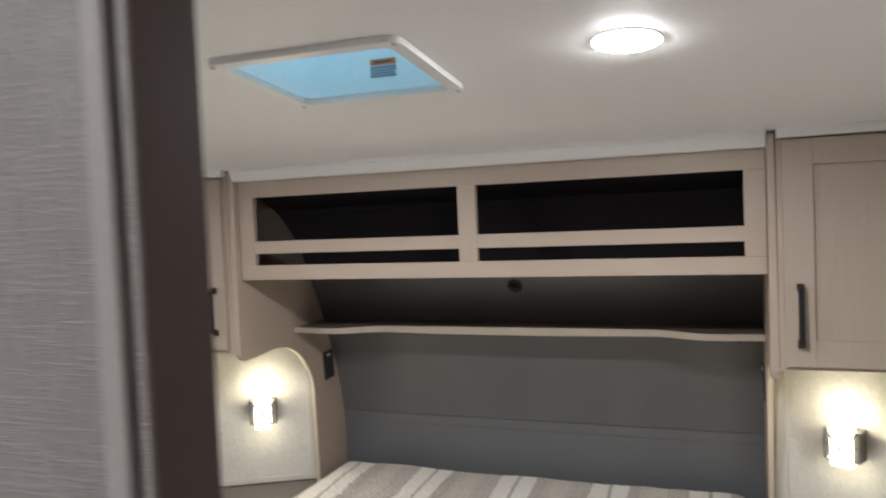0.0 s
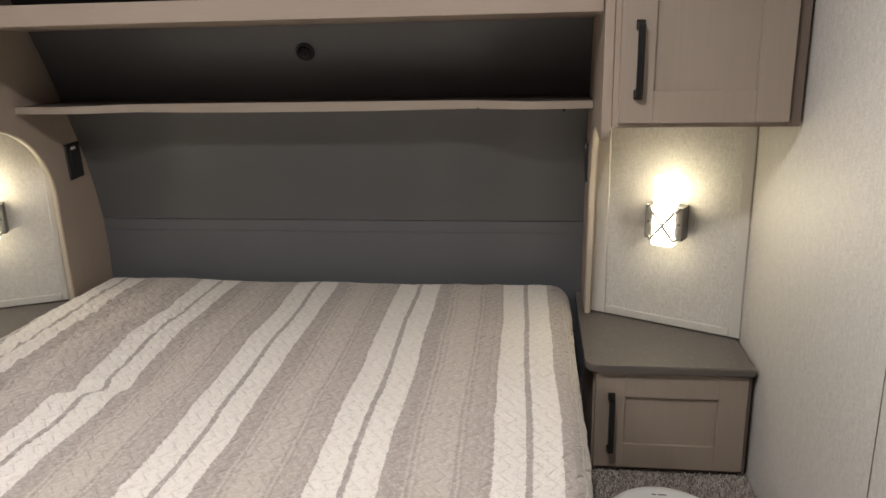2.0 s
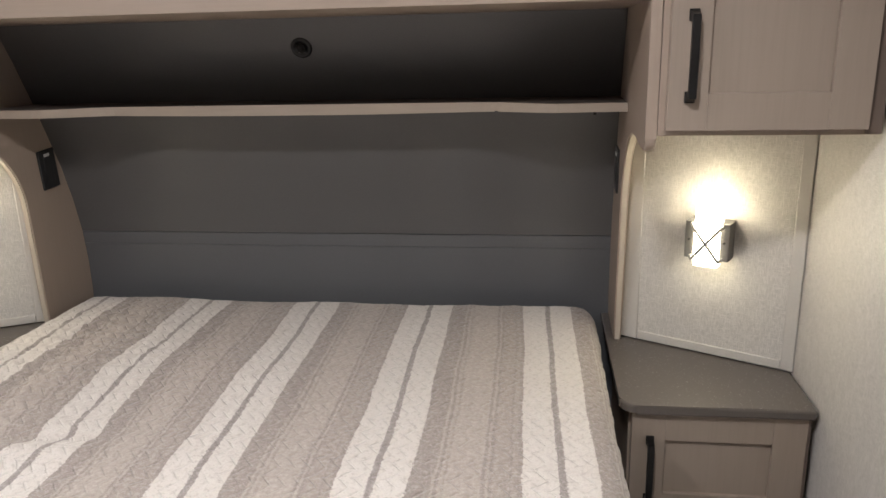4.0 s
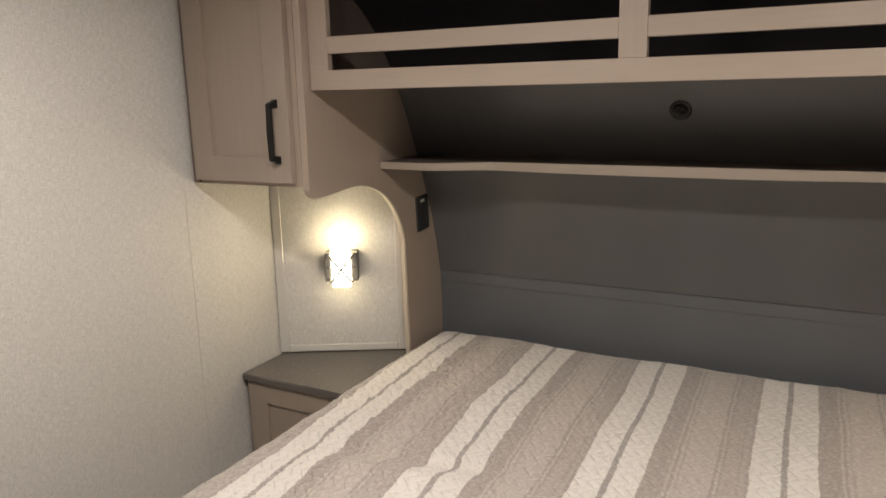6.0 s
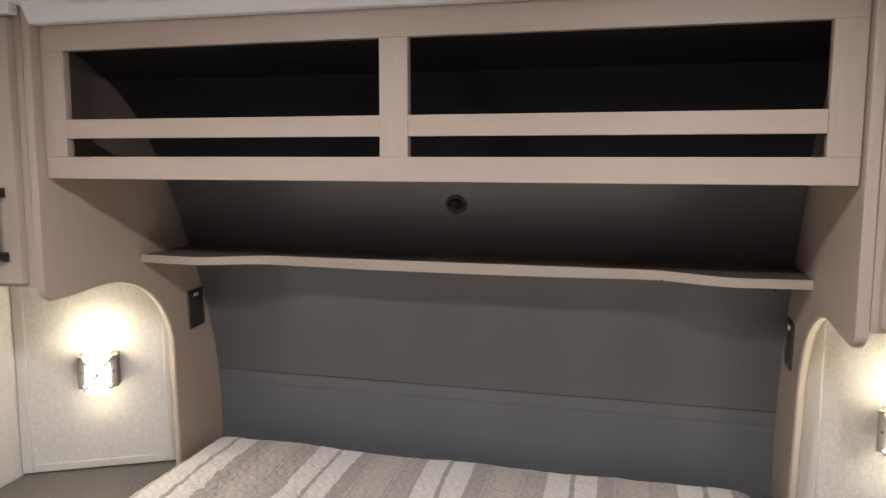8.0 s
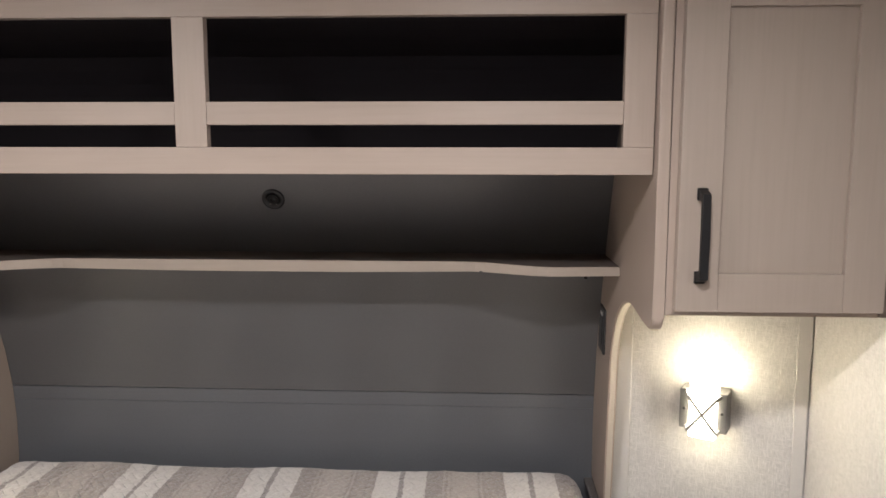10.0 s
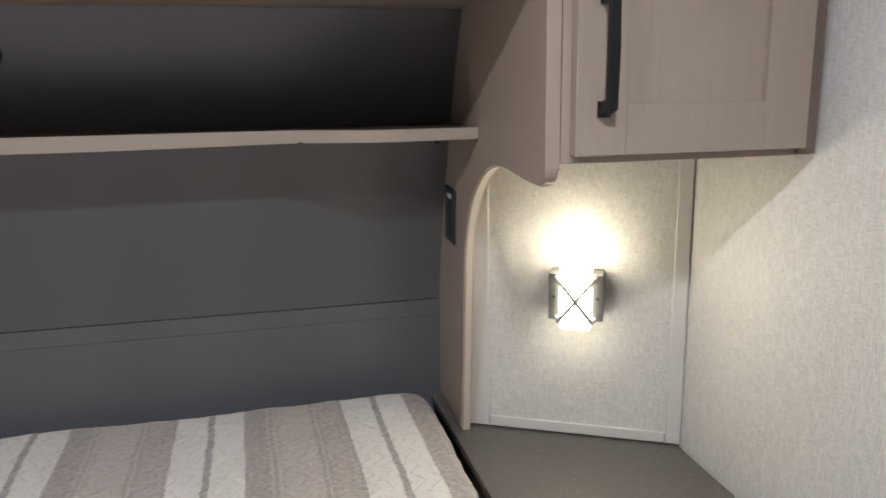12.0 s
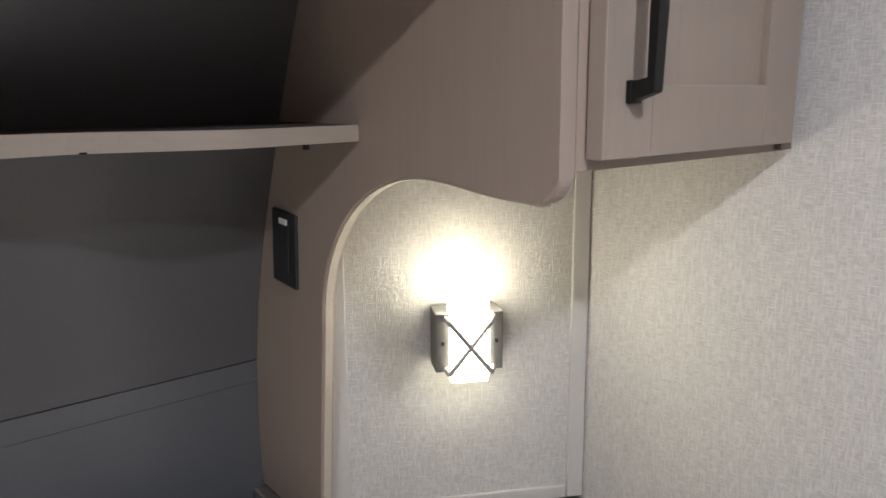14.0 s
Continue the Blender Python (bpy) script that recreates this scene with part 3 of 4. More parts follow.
def overhead():
    """Open overhead cabinet with two cubbies and a slotted rail."""
    t = thing("overhead_cabinet", (X0, 2.0, 1.41), "greige open overhead cabinet with slotted face frame", "cabinet")
    xa, xb = X0 - HALF[-1] + 0.0015, X0 + HALF[1] - 0.0015
    y0, y1 = 2.0, 2.019
    l0, l1, r0, r1 = -1.331, -0.637, -0.582, 0.1265
    top, mid1, mid0, slot1, low = 1.674, 1.533, 1.494, 1.456, 1.410
    part("top_rail", box(xa, xb, y0, y1, top, 1.7302, 0.0009), WOOD_H, t)
    part("bottom_rail", box(xa, xb, y0, y1, low, slot1, 0.0016), WOOD_H, t)
    for x0, x1 in ((xa, l0), (l1, r0), (r1, xb)):
        part("stile", box(x0, x1, y0 + 0.0003, y1, slot1 + 0.0002, top - 0.0002, 0.0008), WOOD_V, t)
    for x0, x1 in ((l0, l1), (r0, r1)):
        part("middle_rail", box(x0 + 0.0003, x1 - 0.0003, y0 + 0.0006, y1, mid0, mid1, 0.0012), WOOD_H, t)
    part("bottom_panel", prism([(2.0195, 1.4115), (curve_y(1.4115) - 0.002, 1.4115), (curve_y(1.422) - 0.002, 1.422), (2.0195, 1.422)], 0, xa - 0.005, xb + 0.005), WOOD_H, t)
    part("cubby_floor", prism([(2.0195, 1.4222), (curve_y(1.4222) - 0.007, 1.4222), (curve_y(1.424) - 0.007, 1.424), (2.0195, 1.424)], 0, xa + 0.001, xb - 0.001), CUBBY_SHADED, t, "dark brown cabinet lining, deepened for the cubby's shade")
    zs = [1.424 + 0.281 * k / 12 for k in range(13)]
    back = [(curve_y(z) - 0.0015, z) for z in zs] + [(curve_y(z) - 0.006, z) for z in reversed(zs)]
    part("back_lining", prism(back, 0, xa - 0.005, xb + 0.005), CUBBY_SHADED, t, "dark brown cabinet lining, deepened for the cubby's shade")
    # brown liners added over the wing faces to darken the cubby ends
    for k in (-1, 1):
        edge = [(2.0195, 1.4225)] + [(curve_y(z) - 0.0065, z) for z in zs] + [(2.0195, 1.705)]
        out = Matrix(((1, k * TOE[k], 0, -k * TOE[k] * 1.9735), (0, 1, 0, 0), (0, 0, 1, 0), (0, 0, 0, 1)))
        part("side_shade_liner", turned(prism(edge, 0, X0 + k * (HALF[k] - 0.0005), X0 + k * (HALF[k] - 0.0030)), out), BROWN, t, "added dark brown liner shading the cubby side")
    return t


def head_shelf():
    """Shelf across the bed's head, scooped back in its middle."""
    pts = []
    n = 72
    for i in range(n + 1):
        d = -0.789 + 1.570 * i / n
        a = abs(d)
        k = min(1.0, max(0.0, (a - 0.45) / 0.19))
        k = k * k * (3 - 2 * k)
        y = 2.358 - 0.072 * k
        e = max(0.0, (a - 0.66) / 0.118)
        pts.append((X0 + d, y + 0.010 * e))
    yb = curve_y(1.2) - 0.002
    pts += [(X0 + 0.785, yb), (X0 - 0.789, yb)]
    t = thing("shelf", (X0, 2.45, 1.19), "narrow greige shelf with a scooped front edge over the bed", "shelf")
    part("board", prism([(x, y + 0.0035) if k <= n else (x, y) for k, (x, y) in enumerate(pts)], 2, 1.1910, 1.2095, 0.001), SHELF_SHADED, t)
    b = bmesh.new()
    prev = None
    for x, y in pts[:n + 1]:
        k = min(1.0, max(0.0, (abs(x - X0) - 0.10) / 0.62))
        low = 1.1905 - 0.006 * (1 - k * k * (3 - 2 * k))
        loop = [b.verts.new(p) for p in ((x, y, 1.210), (x, y, low), (x, y + 0.003, low), (x, y + 0.003, 1.210))]
        if prev:
            for q in range(4):
                b.faces.new((prev[q], prev[(q + 1) % 4], loop[(q + 1) % 4], loop[q]))
        else:
            b.faces.new(loop)
        prev = loop
    b.faces.new(prev[::-1])
    part("edge_band", b, RAW_H, t, "pale wood-look front edge")
    part("nail_head", box(X0 + 0.485, X0 + 0.492, 2.3478, 2.3530, 1.1885, 1.1905, 0.0004), BLACK, t, "small dark nail head")
    part("clip", box(0.109, 0.116, 2.293, 2.297, 1.1845, 1.1908, 0.0006), BLACK, t, "small dark clip under the shelf")
    return t


def nightstand(s):
    """Low nightstand with a clipped laminate top that follows the angled panel."""
    t = thing("nightstand", (X0 + s * 1.0, 2.3, CARPET_Z), "greige nightstand with grey laminate top and shaker door", "nightstand", "nightstands beside the bed")
    xin, xo = X0 + s * 0.768, X0 + s * (WALL - 0.004)
    # top: bed side, rounded front corner, wall side, angled back
    rnd = [(xin + s * (0.035 - 0.035 * math.cos(radians(a))), 2.112 - 0.035 * math.sin(radians(a))) for a in range(0, 91, 15)]
    pts = [(xin, curve_y(TOP_Z) - 0.003)] + rnd + [(X0 + s * 1.163, 2.077), (X0 + s * 1.169, 2.083), (xo, 2.274), (X0 + s * 0.80, 2.480), (X0 + s * 0.80, curve_y(TOP_Z) - 0.003)]
    part("top", prism(pts, 2, TOP_Z - 0.021, TOP_Z, 0.005), COUNTER, t, "satin grey laminate top")
    foot = [(X0 + s * 0.790, 2.110), (X0 + s * 1.166, 2.110), (X0 + s * 1.174, 2.258), (X0 + s * 0.79, 2.465)]
    part("body", prism(foot, 2, CARPET_Z + 0.0005, TOP_Z - 0.0215, 0.001), WOOD_V, t)
    part("plinth", box(X0 + s * 0.793, X0 + s * 1.163, 2.1035, 2.1095, CARPET_Z + 0.001, 0.309), BROWN, t, "dark brown lower edge")
    part("side_edge", box(X0 + s * 1.1585, X0 + s * 1.1655, 2.0975, 2.1095, 0.301, TOP_Z - 0.022), BROWN, t, "dark brown edge next to the wall")
    door = shaker(t, X0 + s * 0.795, X0 + s * 1.157, 0.310, 0.566, 2.090, (0.072, 0.068) if s > 0 else (0.068, 0.072), 0.062, 0.064)
    pull(X0 + s * 0.834, 2.090, 0.353, 0.514, door)
    return t


for s in (-1, 1):
    wing(s)
    corner_cabinet(s)
    nightstand(s)
overhead()
head_shelf()

# ---- bed ----
BX0, BX1, BY0, BY1, BZ = -1.365, 0.152, 0.70, 2.605, 0.640


def bed():
    t = thing("bed", (X0, 1.6, 0.0), "queen bed with pale fitted sheet on a boxed base", "bed")
    part("bed_base", box(BX0 + 0.05, BX1 - 0.05, BY0 + 0.06, 1.29, 0.0, 0.34, 0.004), WOOD_H, t, "greige boxed bed base")
    part("base_deck", box(BX0 + 0.05, BX1 - 0.05, 1.2955, 2.60, CARPET_Z + 0.001, 0.34, 0.002), WOOD_H, t)
    side = [(BX1 - 0.02, 0.342), (BX1 + 0.004, 0.375), (BX1 + 0.012, 0.44), (BX1 + 0.010, 0.50), (BX1 - 0.006, 0.555), (BX1 - 0.03, 0.590), (BX1 - 0.09, 0.612)]
    other = [(2 * X0 - x + 0.02, z) for x, z in reversed(side)]
    m = bmesh.new()
    prism([(x, z) for x, z in side + other], 1, BY0 + 0.015, BY1 - 0.035, 0.012, m)
    part("mattress", m, SHEET, t, "pale blue-grey fitted sheet", True)


def quilt():
    """Bedspread laid over the mattress: wrinkled top, soft corners, hanging sides."""
    nx, ny = 500, 470
    r = 0.06
    width = BX1 - BX0
    drop = 0.20
    flat = width - 2 * r
    total = flat + math.pi * r + 2 * drop
    me_v, me_f, uvs = [], [], []
    for j in range(ny + 1):
        y = BY0 - 0.01 + (BY1 - BY0 + 0.0) * j / ny
        yy = max(0.0, y - (BY1 - 0.075)) / 0.065
        dz_head = 0.055 * (1 - math.sqrt(max(0.0, 1 - min(1.0, yy) ** 2)))
        for i in range(nx + 1):
            a = -total / 2 + (total / 2 + flat / 2 + math.pi * r / 2 + 0.03) * i / nx
            b = abs(a) - flat / 2
            sg = 1 if a > 0 else -1
            if b <= 0:
                x, z, side = a, 0.0, 0.0
            elif b < math.pi * r / 2:
                th = b / r
                x, z, side = sg * (flat / 2 + r * math.sin(th)), -r + r * math.cos(th), th / 1.571
            else:
                x, z, side = sg * (flat / 2 + r), -r - (b - math.pi * r / 2), 1.0
            p = Vector((a * 1.0, y, 0.0))
            big = noise.noise(p * 2.3 + Vector((3.1, 0.7, 0)))
            med = noise.noise(Vector((a * 3.2 + y * 2.5, y * 3.0 - a * 3.5, 4.0)))
            fold = noise.noise(Vector((a * 6.0 + y * 5.0, y * 2.2 - a * 3.0, 9.0)))
            fold = max(0.0, 1 - abs(fold) * 3.0) ** 2
            puff = noise.noise(Vector((a * 34, y * 34, 2.0)))
            top = 1 - 0.7 * side
            up = (0.008 * big + 0.006 * med + 0.0050 * fold * (0.5 + 0.5 * noise.noise(p * 1.7))) * top + 0.0011 * puff
            # a shallow sag across the middle, fuller towards the left head corner
            left = math.exp(-((a + 0.62) / 0.2) ** 2 - ((y - 2.42) / 0.22) ** 2)
            line = y - 1.755 - 0.2 * (a + 0.37)
            span = math.exp(-((a + 0.39) / 0.20) ** 2)
            crease = math.exp(-((line - 0.012) / 0.035) ** 2) * span
            ridge = math.exp(-((line + 0.060) / 0.055) ** 2) * span
            hump = math.exp(-((a + 0.45) / 0.35) ** 2 - ((y - 2.15) / 0.33) ** 2)
            up += (0.004 * left - 0.008 * crease + 0.014 * ridge + 0.006 * hump) * top
            # rumpled cloth near the left head corner
            rum = math.exp(-((a + 0.52) / 0.20) ** 2 - ((y - 2.05) / 0.36) ** 2)
            up += 0.011 * rum * (noise.noise(Vector((a * 20, y * 26, 6.0))) + 0.6 * noise.noise(Vector((a * 43 + 3, y * 47, 8.0)))) * top
            # stitched quilting: short grooves that change their slant from cell to cell
            cell = 0.027
            ci, cj = math.floor(a / cell), math.floor(y / cell)
            fa, fy = a / cell - ci, y / cell - cj
            d = abs(((fa + 0.8 * fy) if cj % 2 else (fa - 0.8 * fy)) % 1.0 - 0.5)
            up -= (0.0027 + 0.0010 * big + 0.0014 * rum) * math.exp(-((0.5 - d) / 0.14) ** 2) * math.sin(math.pi * fy) ** 0.5 * (1 - 0.5 * side)
            out = sg * side * (0.006 * noise.noise(Vector((y * 7.0, z * 5, 1.0))) + 0.004 * puff)
            hang = 0.018 * noise.noise(Vector((y * 2.6, sg, 5.0))) * max(0.0, (b - 0.09)) * 5 if b > 0.09 else 0.0
            me_v.append((X0 - 0.011 + x + out, y + 0.006 * med, BZ + z + up - dz_head - hang))
            uvs.append((a - 0.005 - 0.010 * crease + 0.005 * med, y + 0.006 * big))
    for j in range(ny):
        for i in range(nx):
            k = j * (nx + 1) + i
            me_f.append((k, k + 1, k + nx + 2, k + nx + 1))
    me = bpy.data.meshes.new("quilt")
    me.from_pydata(me_v, [], me_f)
    lay = me.uv_layers.new(name="UVMap")
    idx = np.empty(len(me.loops), dtype=np.int64)
    me.loops.foreach_get("vertex_index", idx)
    lay.data.foreach_set("uv", np.array(uvs, dtype=np.float32)[idx].ravel())
    for poly in me.polygons:
        poly.use_smooth = True
    me.materials.append(QUILT)
    ob = new("quilt", me)
    mod = ob.modifiers.new("thickness", "SOLIDIFY")
    mod.thickness = 0.009
    mod.offset = -1
    # bound hem along both hanging sides
    for col in (0, nx):
        b = bmesh.new()
        prev = None
        for j in range(0, ny + 1, 6):
            p = Vector(me_v[j * (nx + 1) + col])
            loop = [b.verts.new(p + Vector((0.005 * math.cos(q), 0, 0.007 * math.sin(q)))) for q in (0.4, 1.97, 3.54, 5.1)]
            if prev:
                for q in range(4):
                    b.faces.new((prev[q], prev[(q + 1) % 4], loop[(q + 1) % 4], loop[q]))
            prev = loop
        part("hem", b, HEM, ob, "cream bound hem", True)
    return tagged(ob, "striped cream and taupe quilted bedspread laid over the bed", "bedspread")


bed()
quilt()

# ---- fixtures ----


def sconce(s):
    """Wall lamp: nickel bracket, lit frosted glass, crossed rods."""
    p = Vector((X0 + s * 0.792, 2.480))
    q = Vector((X0 + s * WALL, 2.270))
    u = (q - p).normalized()
    n = Vector((-s * abs(u.y), -abs(u.x)))
    c = p + u * (0.225 if s < 0 else 0.237)
    F = Matrix(((u.x, n.x, 0, c.x), (u.y, n.y, 0, c.y), (0, 0, 1, 0), (0, 0, 0, 1)))
    F = Matrix.Translation((0, 0, -0.011 if s < 0 else 0.0)) @ F @ Matrix.Translation((0, 0, 0.893)) @ Matrix.Diagonal((0.88, 0.92, 0.92, 1)) @ Matrix.Translation((0, 0, -0.893))
    t = thing("wall_lamp", (c.x, c.y, 0.84), "lit wall lamp, frosted glass in a nickel bracket with crossed rods", "wall lamp", "bedside wall lamps")
    part("back_plate", turned(box(-0.054, 0.054, 0.0005, 0.012, 0.844, 0.940, 0.002), F), NICKEL_BACKLIT, t)
    for k in (-1, 1):
        side = part("side_plate", turned(box(k * 0.0335, k * 0.057, 0.0125, 0.062, 0.844, 0.940, 0.0015), F), NICKEL_BACKLIT, t)
        part("screw", turned(cyl((k * 0.0455, 0.062, 0.892), (k * 0.0455, 0.065, 0.892), 0.0032, 10), F), BLACK, side)
        rod = cyl((-k * 0.042, 0.062, 0.934), (-k * 0.033, 0.0725, 0.925), 0.0043, 8)
        cyl((-k * 0.034, 0.0725, 0.926), (k * 0.036, 0.0725, 0.842), 0.0043, 8, rod)
        cyl((k * 0.035, 0.0725, 0.843), (k * 0.042, 0.062, 0.850), 0.0043, 8, rod)
        part("rod", turned(rod, F), ROD_BACKLIT, t, "thin nickel cross rod, toned dark as backlit")
    glass = box(-0.0315, 0.0315, 0.030, 0.0680, 0.826, 1.024, 0.004, None, 2)
    bmesh.ops.bisect_plane(glass, geom=glass.verts[:] + glass.edges[:] + glass.faces[:], plane_co=(0, 0.056, 0), plane_no=(0, 1, 0))
    for fc in glass.faces:
        deep = fc.calc_center_median().y
        fc.material_index = 0 if fc.normal.y > 0.5 else (1 if deep > 0.056 else 2)
    shade_ob = part("glass_shade", turned(glass, F), GLOW_SCONCE, t, "lit frosted glass shade")
    shade_ob.data.materials.append(GLOW_SIDE)
    shade_ob.data.materials.append(GLOW_BACK)
    return t


for s in (-1, 1):
    sconce(s)


def puck(x, y, glow):
    """Flush round ceiling lamp."""
    z = ceil_z(y)
    rot = Euler((math.pi - math.atan(0.1) if y > 0 else math.pi, 0, 0)).to_quaternion()
    t = thing("ceiling_lamp", (x, y, z), "lit round flush ceiling lamp with white rim", "ceiling lamp", "ceiling lamps")
    part("rim", lathe([(0.045, 0.0), (0.0550, 0.0003), (0.0550, 0.0012), (0.0543, 0.0018), (0.0520, 0.0018), (0.0515, 0.0010)], (x, y, z), rot, 48), WHITE, t, "", True)
    part("diffuser", lathe([(0.0510, 0.0010), (0.0510, 0.0020), (0.0480, 0.0031), (0.041, 0.0042), (0.023, 0.0050), (0.0005, 0.0052)], (x, y, z), rot, 48), glow, t, "lit milky diffuser", True)
    return t


puck(-0.058, 1.165, GLOW_PUCK)
puck(-1.01, 1.14, GLOW_PUCK)
# unseen third lamp, added in the hall to brighten the partition
puck(-0.55, -0.55, glowing("hall_fill_diffuser", (1.0, 0.945, 0.90), PUCK * 1.12))


def hatch():
    """Roof hatch: flange, shaft and milky domed lid."""
    t = thing("roof_hatch", ((VX0 + VX1) / 2, (VY0 + VY1) / 2, ceil_z(1.2)), "white framed roof hatch with milky blue lid", "roof hatch")
    S = Matrix(((1, 0, 0, 0), (0, 1, 0, 0), (0, -0.1, 1, ceil_z(1.2) + 0.12), (0, 0, 0, 1)))
    o = rounded(VX0 - 0.021, VX1 + 0.021, VY0 - 0.021, VY1 + 0.021, 0.022, 6)
    i = rounded(VX0 + 0.003, VX1 - 0.003, VY0 + 0.003, VY1 - 0.003, 0.016, 6)
    part("flange", turned(ring(o, i, -0.011, -0.0005, None, 2), S), WHITE, t)
    o2 = rounded(VX0 + 0.0005, VX1 - 0.0005, VY0 + 0.0005, VY1 - 0.0005, 0.036, 6)
    i2 = rounded(VX0 + 0.0045, VX1 - 0.0045, VY0 + 0.0045, VY1 - 0.0045, 0.033, 6)
    i3 = rounded(VX0 + 0.0025, VX1 - 0.0025, VY0 + 0.0025, VY1 - 0.0025, 0.034, 6)
    part("garnish", turned(ring(o2, i2, -0.0003, 0.014, None, 2), S), SHAFT, t)
    part("shaft", turned(ring(o2, i3, 0.0145, 0.082, None, 2), S), SHAFT, t)
    lid = bmesh.new()
    n = 14
    rows = []
    for a in range(n + 1):
        row = []
        for b in range(n + 1):
            u, v = -1 + 2 * a / n, -1 + 2 * b / n
            h = 0.082 + 0.022 * min(1.0, 3.0 * (1 - max(abs(u), abs(v))))
            row.append(lid.verts.new(((VX0 + VX1) / 2 + u * (VX1 - VX0) / 2, (VY0 + VY1) / 2 + v * (VY1 - VY0) / 2, h)))
        rows.append(row)
    for a in range(n):
        for b in range(n):
            lid.faces.new((rows[a][b], rows[a + 1][b], rows[a + 1][b + 1], rows[a][b + 1]))
    part("lid", turned(lid, S), DOME, t, "milky translucent lid")
    for x in (VX0 - 0.010, VX1 + 0.010):
        for y in (VY0 - 0.009, VY1 + 0.009):
            part("screw", turned(cyl((x, y, -0.0125), (x, y, -0.0105), 0.0045, 10), S), NICKEL, t)
    # warning sticker on the far shaft wall
    part("sticker", turned(box(-0.553, -0.500, VY1 - 0.0045, VY1 - 0.003, 0.050, 0.061), S), ORANGE, t, "orange warning sticker")
    part("sticker_print", turned(box(-0.545, -0.508, VY1 - 0.0052, VY1 - 0.0046, 0.0535, 0.0575), S), INK, t, "dark printed bar")
    for k in range(4):
        part("sticker", turned(box(-0.553, -0.500 - 0.004 * (k == 1), VY1 - 0.0045, VY1 - 0.003, 0.0275 + 0.0055 * k, 0.0305 + 0.0055 * k), S), plain("sticker_text", (0.16, 0.24, 0.32), 0.5) if k == 0 else bpy.data.materials["sticker_text"], t)


hatch()


def socket_plate(s):
    """Black outlet plate on the inner face of a wing panel."""
    x = X0 + s * (HALF[s] + TOE[s] * 0.54)
    yc = 2.526 if s < 0 else 2.506
    t = thing("outlet", (x, yc, 0.972), "black outlet plate with charging ports on the side panel", "outlet", "bedside outlets")
    tilt = Matrix.Translation((0, yc, 1.028)) @ Euler((radians(4.0), 0, 0)).to_matrix().to_4x4()
    part("plate", turned(box(x, x - s * 0.006, -0.036, 0.036, -0.055, 0.055, 0.0025), tilt), BLACK_PLASTIC, t)
    part("insert", turned(box(x - s * 0.006, x - s * 0.0075, -0.017, 0.017, -0.034, 0.034, 0.0006), tilt), BLACK_PLASTIC, t)
    part("port", turned(box(x - s * 0.006, x - s * 0.0078, -0.012, 0.010, 0.036, 0.044), tilt), LABEL, t, "white charging port")
    return t


for s in (-1, 1):
    socket_plate(s)


def round_port():
    """Round black fitting on the curved lining over the shelf."""
    z = 1.342
    y = curve_y(z)
    rot = Vector((0, -0.905, -0.425)).to_track_quat("Z", "Y")
    t = thing("round_port", (X0 + 0.001, y, z), "round black charging port fitted in the charcoal lining", "charging port")
    part("bezel", lathe([(0.0001, 0.0), (0.027, 0.0), (0.027, 0.003), (0.024, 0.006), (0.019, 0.006), (0.018, 0.003), (0.0001, 0.003)], (X0 + 0.001, y, z), rot, 32), BLACK_PLASTIC, t, "", True)
    F = Matrix.Translation((X0 + 0.001, y, z)) @ rot.to_matrix().to_4x4()
    part("cap", lathe([(0.0001, 0.0032), (0.0125, 0.0032), (0.0125, 0.0052), (0.0105, 0.0058), (0.0095, 0.0046), (0.006, 0.0046), (0.0055, 0.0056), (0.0001, 0.0056)], (X0 + 0.001, y, z), rot, 28), BLACK, t, "round black cap", True)
    part("marking", turned(box(-0.008, 0.008, -0.0125, -0.0115, 0.0031, 0.0036), F), NICKEL, t, "small grey marking")
    return t


round_port()

# ---- window ----


def window():
    t = thing("window_1", (XR, (WY0 + WY1) / 2, WZ0), "black framed window with rounded corners", "window", "", "structure")
    R = 0.085

    def rr(d):
        return rounded(WY0 + d, WY1 - d, WZ0 + d, WZ1 - d, max(0.02, R - d))

    part("window_frame", ring(rr(-0.006), rr(0.026), XR - 0.008, XR - 0.0005), RUBBER, t, "black clamp frame")
    part("inner_track", ring(rr(0.003), rr(0.029), XR + 0.0035, XR + 0.012), TRACK_REFLECTION, t, "window track coloured olive for its reflections")
    part("outer_track", ring(rr(0.003), rr(0.033), XR + 0.022, XR + 0.046), RUBBER, t)
    part("screen_bead", ring(rr(0.022), rr(0.028), XR + 0.0005, XR + 0.003), RUBBER, t)
    pane = part("pane", prism(rr(0.020), 0, XR + 0.0155, XR + 0.0190), GLASS, t)
    pane.visible_shadow = False
    for k in range(5):
        part("screw", cyl((XR - 0.0082, WY1 - 0.014, 0.76 + 0.1 * k), (XR - 0.0098, WY1 - 0.014, 0.76 + 0.1 * k), 0.0035, 10), NICKEL, t)
    return t


window()
structure("trim", box(XR - 0.0012, XR - 0.0002, 1.5000, 1.5020, 0.3, 1.80), BROWN, "thin dark joint line in the wallboard", "trim")


structure("trim", box(XL + 0.0002, XL + 0.0010, 1.935, 1.9362, 0.3, 1.17), RAIL, "thin joint line in the wallboard", "trim")


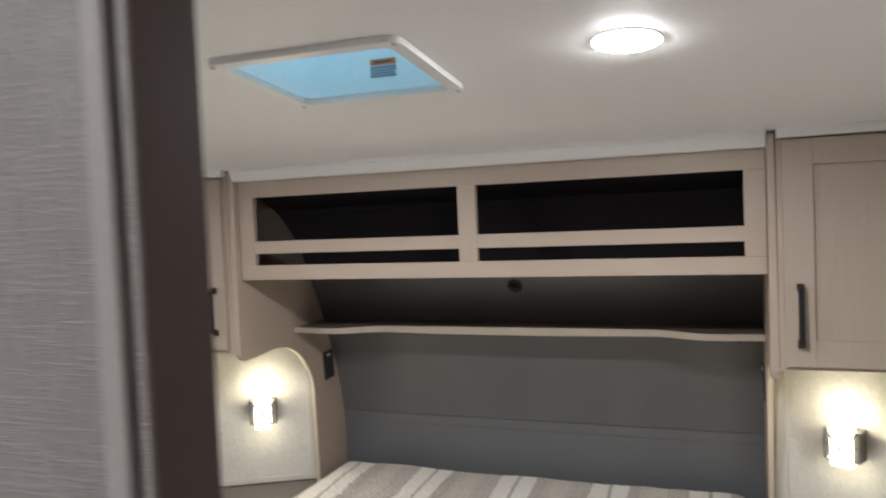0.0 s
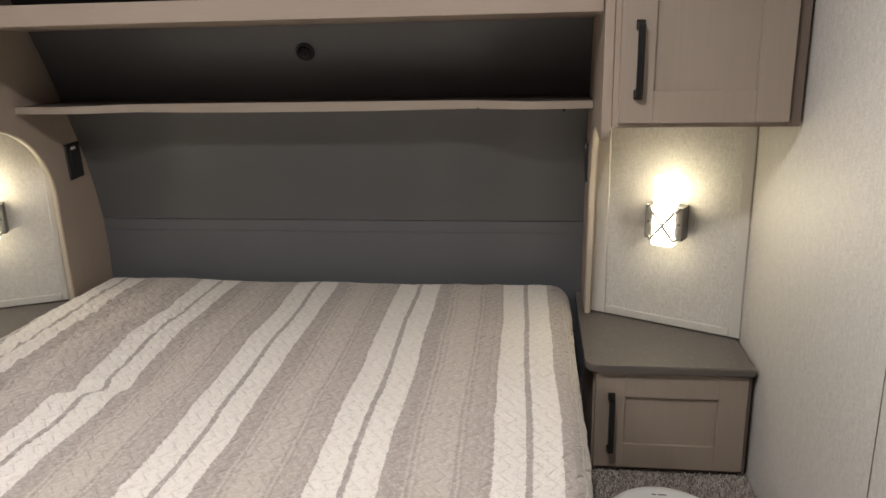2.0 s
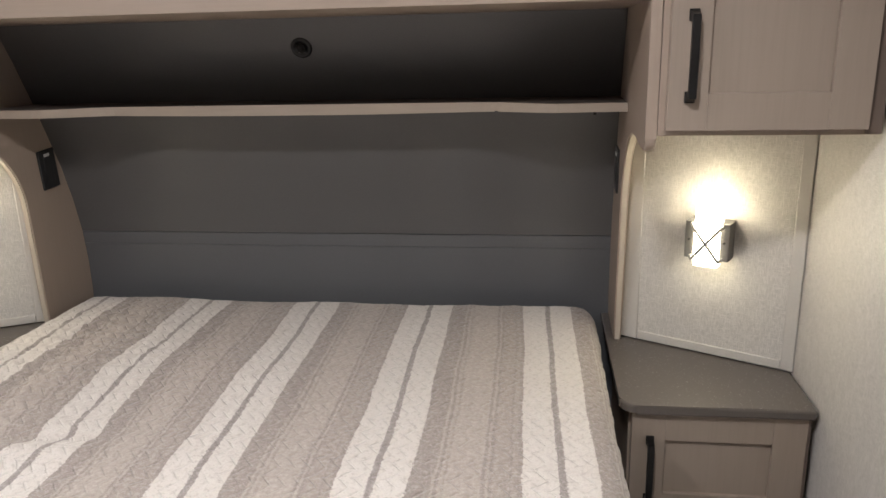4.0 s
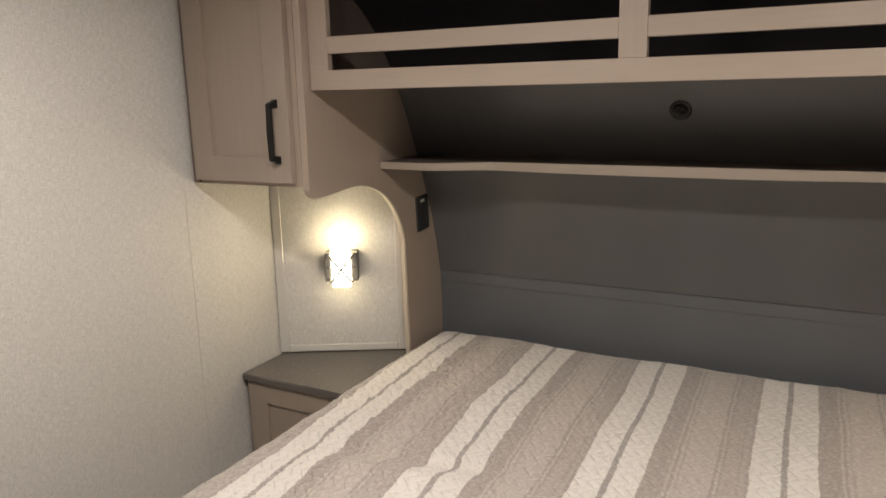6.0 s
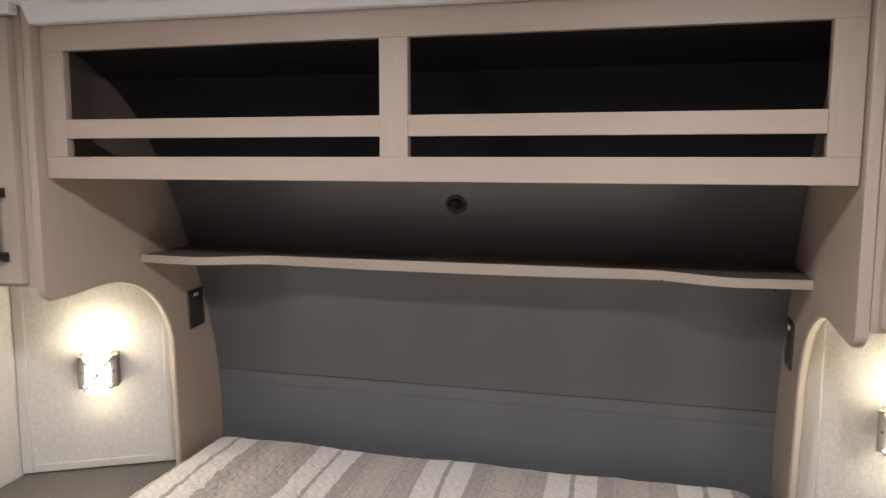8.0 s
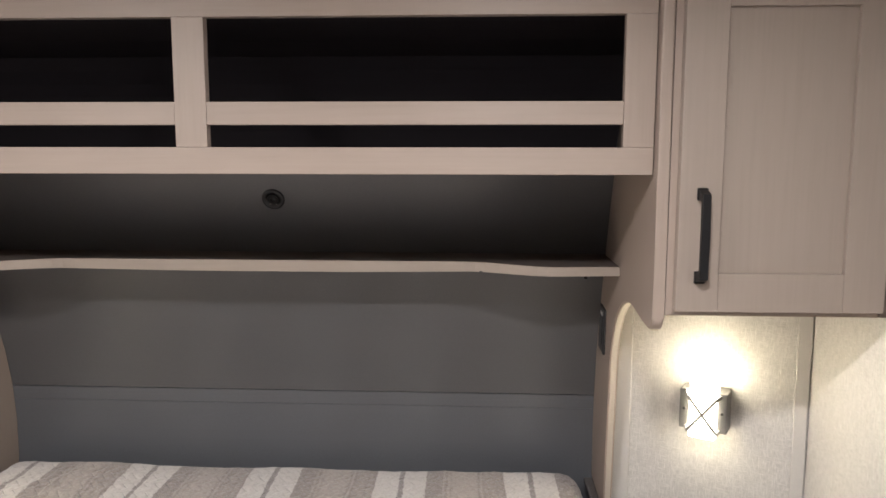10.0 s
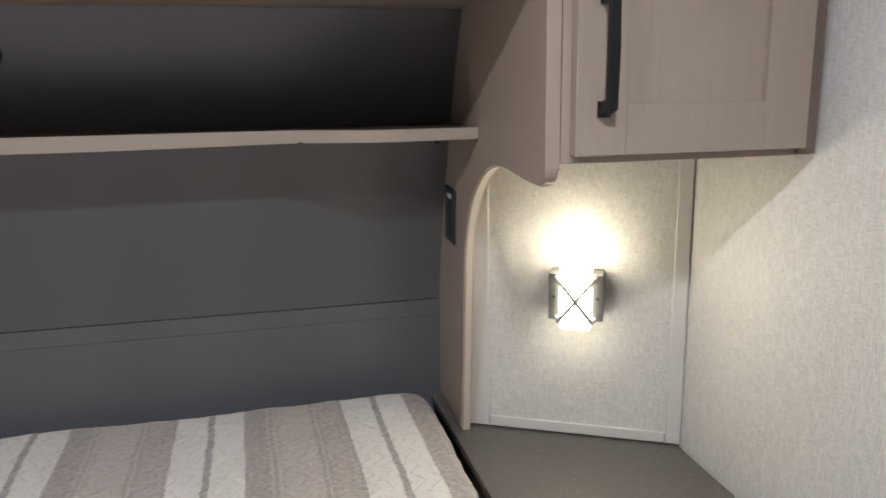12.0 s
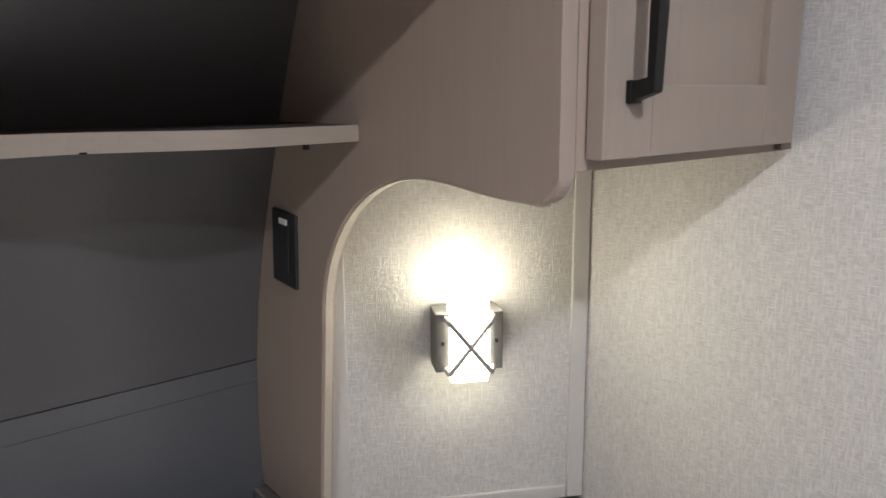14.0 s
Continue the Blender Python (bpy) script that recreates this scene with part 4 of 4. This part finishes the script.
def shade():
    """Valance box with a raised pleated blind under it."""
    t = thing("window_blind", (XR - 0.065, 0.95, 1.26), "raised black pleated blind under a taupe valance", "window blind")
    part("valance", box(0.466, XR - 0.001, 0.62, 1.372, 1.334, 1.434, 0.003), VALANCE, t, "taupe padded valance")
    b = bmesh.new()
    n = 5
    pts = [(0.505, 1.333)]
    for k in range(n):
        z = 1.333 - 0.048 * (k + 0.5) / n
        pts += [(0.497, z + 0.0035), (0.518, z - 0.0035)]
    pts += [(0.535, 1.285)] + [(0.548 if k % 2 else 0.560, 1.285 + 0.048 * k / 10) for k in range(11)]
    part("pleats", prism(pts, 1, 0.66, 1.328, 0, b), PLEAT, t, "folded black pleats")
    part("bottom_rail", box(0.503, 0.553, 0.655, 1.326, 1.2725, 1.2845, 0.002), RAIL, t, "beige bottom rail")
    return t


shade()


def lid_box():
    """Low white round tub standing on the carpet."""
    t = thing("round_tub", (0.338, 1.855, CARPET_Z), "low white round plastic tub with a lid on the carpet", "tub")
    q = Euler((0, 0, 0)).to_quaternion()
    part("tub_body", lathe([(0.0005, 0.001), (0.118, 0.001), (0.124, 0.004), (0.126, 0.024), (0.0005, 0.024)], (0.338, 1.855, CARPET_Z), q, 56), WHITE, t, "", True)
    part("tub_lid", lathe([(0.0005, 0.0245), (0.130, 0.0245), (0.131, 0.032), (0.127, 0.0365), (0.115, 0.0365), (0.108, 0.0345), (0.0005, 0.0345)], (0.338, 1.855, CARPET_Z), q, 56), WHITE, t, "white lid with printed marks", True)
    for k, (a, b) in enumerate(((-0.022, -0.012), (-0.008, 0.012))):
        part("print_mark", box(0.345 + a, 0.345 + b, 1.950, 1.954, CARPET_Z + 0.0345, CARPET_Z + 0.0349), INK, t)
    return t


lid_box()

# ---- outside, seen through the window ----
structure("ground", box(-60, 60, -60, 60, -0.72, -0.70), PAVING, "grey paved ground outside", "ground")



def neighbour():
    """Pale blue panelled wall of the building next door, with a white base course."""
    t = thing("neighbouring_building", (4.2, 2.0, -0.70), "pale blue panelled building with a white base outside", "building")
    for k in range(7):
        part("wall_panel", box(4.2, 4.3, -8.0, 14.0, -0.30 + 0.55 * k, 0.242 + 0.55 * k, 0.004), SIDING, t)
    part("wall_core", box(4.206, 4.4, -8.0, 14.0, -0.70, 3.5), WHITE, t)
    part("base_course", box(4.15, 4.205, -8.0, 14.0, -0.699, -0.31, 0.01), WHITE, t, "white base course")
    part("roof", box(4.0, 8.0, -8.2, 14.2, 3.56, 3.66, 0.01), PAVING, t)


neighbour()

# ---- carpet tufts in front of the nightstand ----


def tufts():
    rng = random.Random(4)
    vs, fs = [], []
    for _ in range(15000):
        x, y = rng.uniform(0.10, XR - 0.006), rng.uniform(1.60, 2.10)
        r, h = rng.uniform(0.0012, 0.0024), rng.uniform(0.004, 0.010)
        a = rng.uniform(0, 6.28)
        lx, ly = rng.gauss(0, 0.004), rng.gauss(0, 0.004)
        k = len(vs)
        for i in range(3):
            vs.append((x + r * math.cos(a + 2.1 * i), y + r * math.sin(a + 2.1 * i), CARPET_Z - 0.001))
        for i in range(3):
            vs.append((x + lx + 0.7 * r * math.cos(a + 2.1 * i), y + ly + 0.7 * r * math.sin(a + 2.1 * i), CARPET_Z + h))
        for i in range(3):
            j = (i + 1) % 3
            fs.append((k + i, k + j, k + 3 + j, k + 3 + i))
        fs.append((k + 3, k + 4, k + 5))
    me = bpy.data.meshes.new("carpet_pile")
    me.from_pydata(vs, [], fs)
    me.materials.append(TUFT)
    return tagged(new("carpet_pile", me), "speckled beige and grey carpet tufts", "carpet", "", "stuff")


tufts()
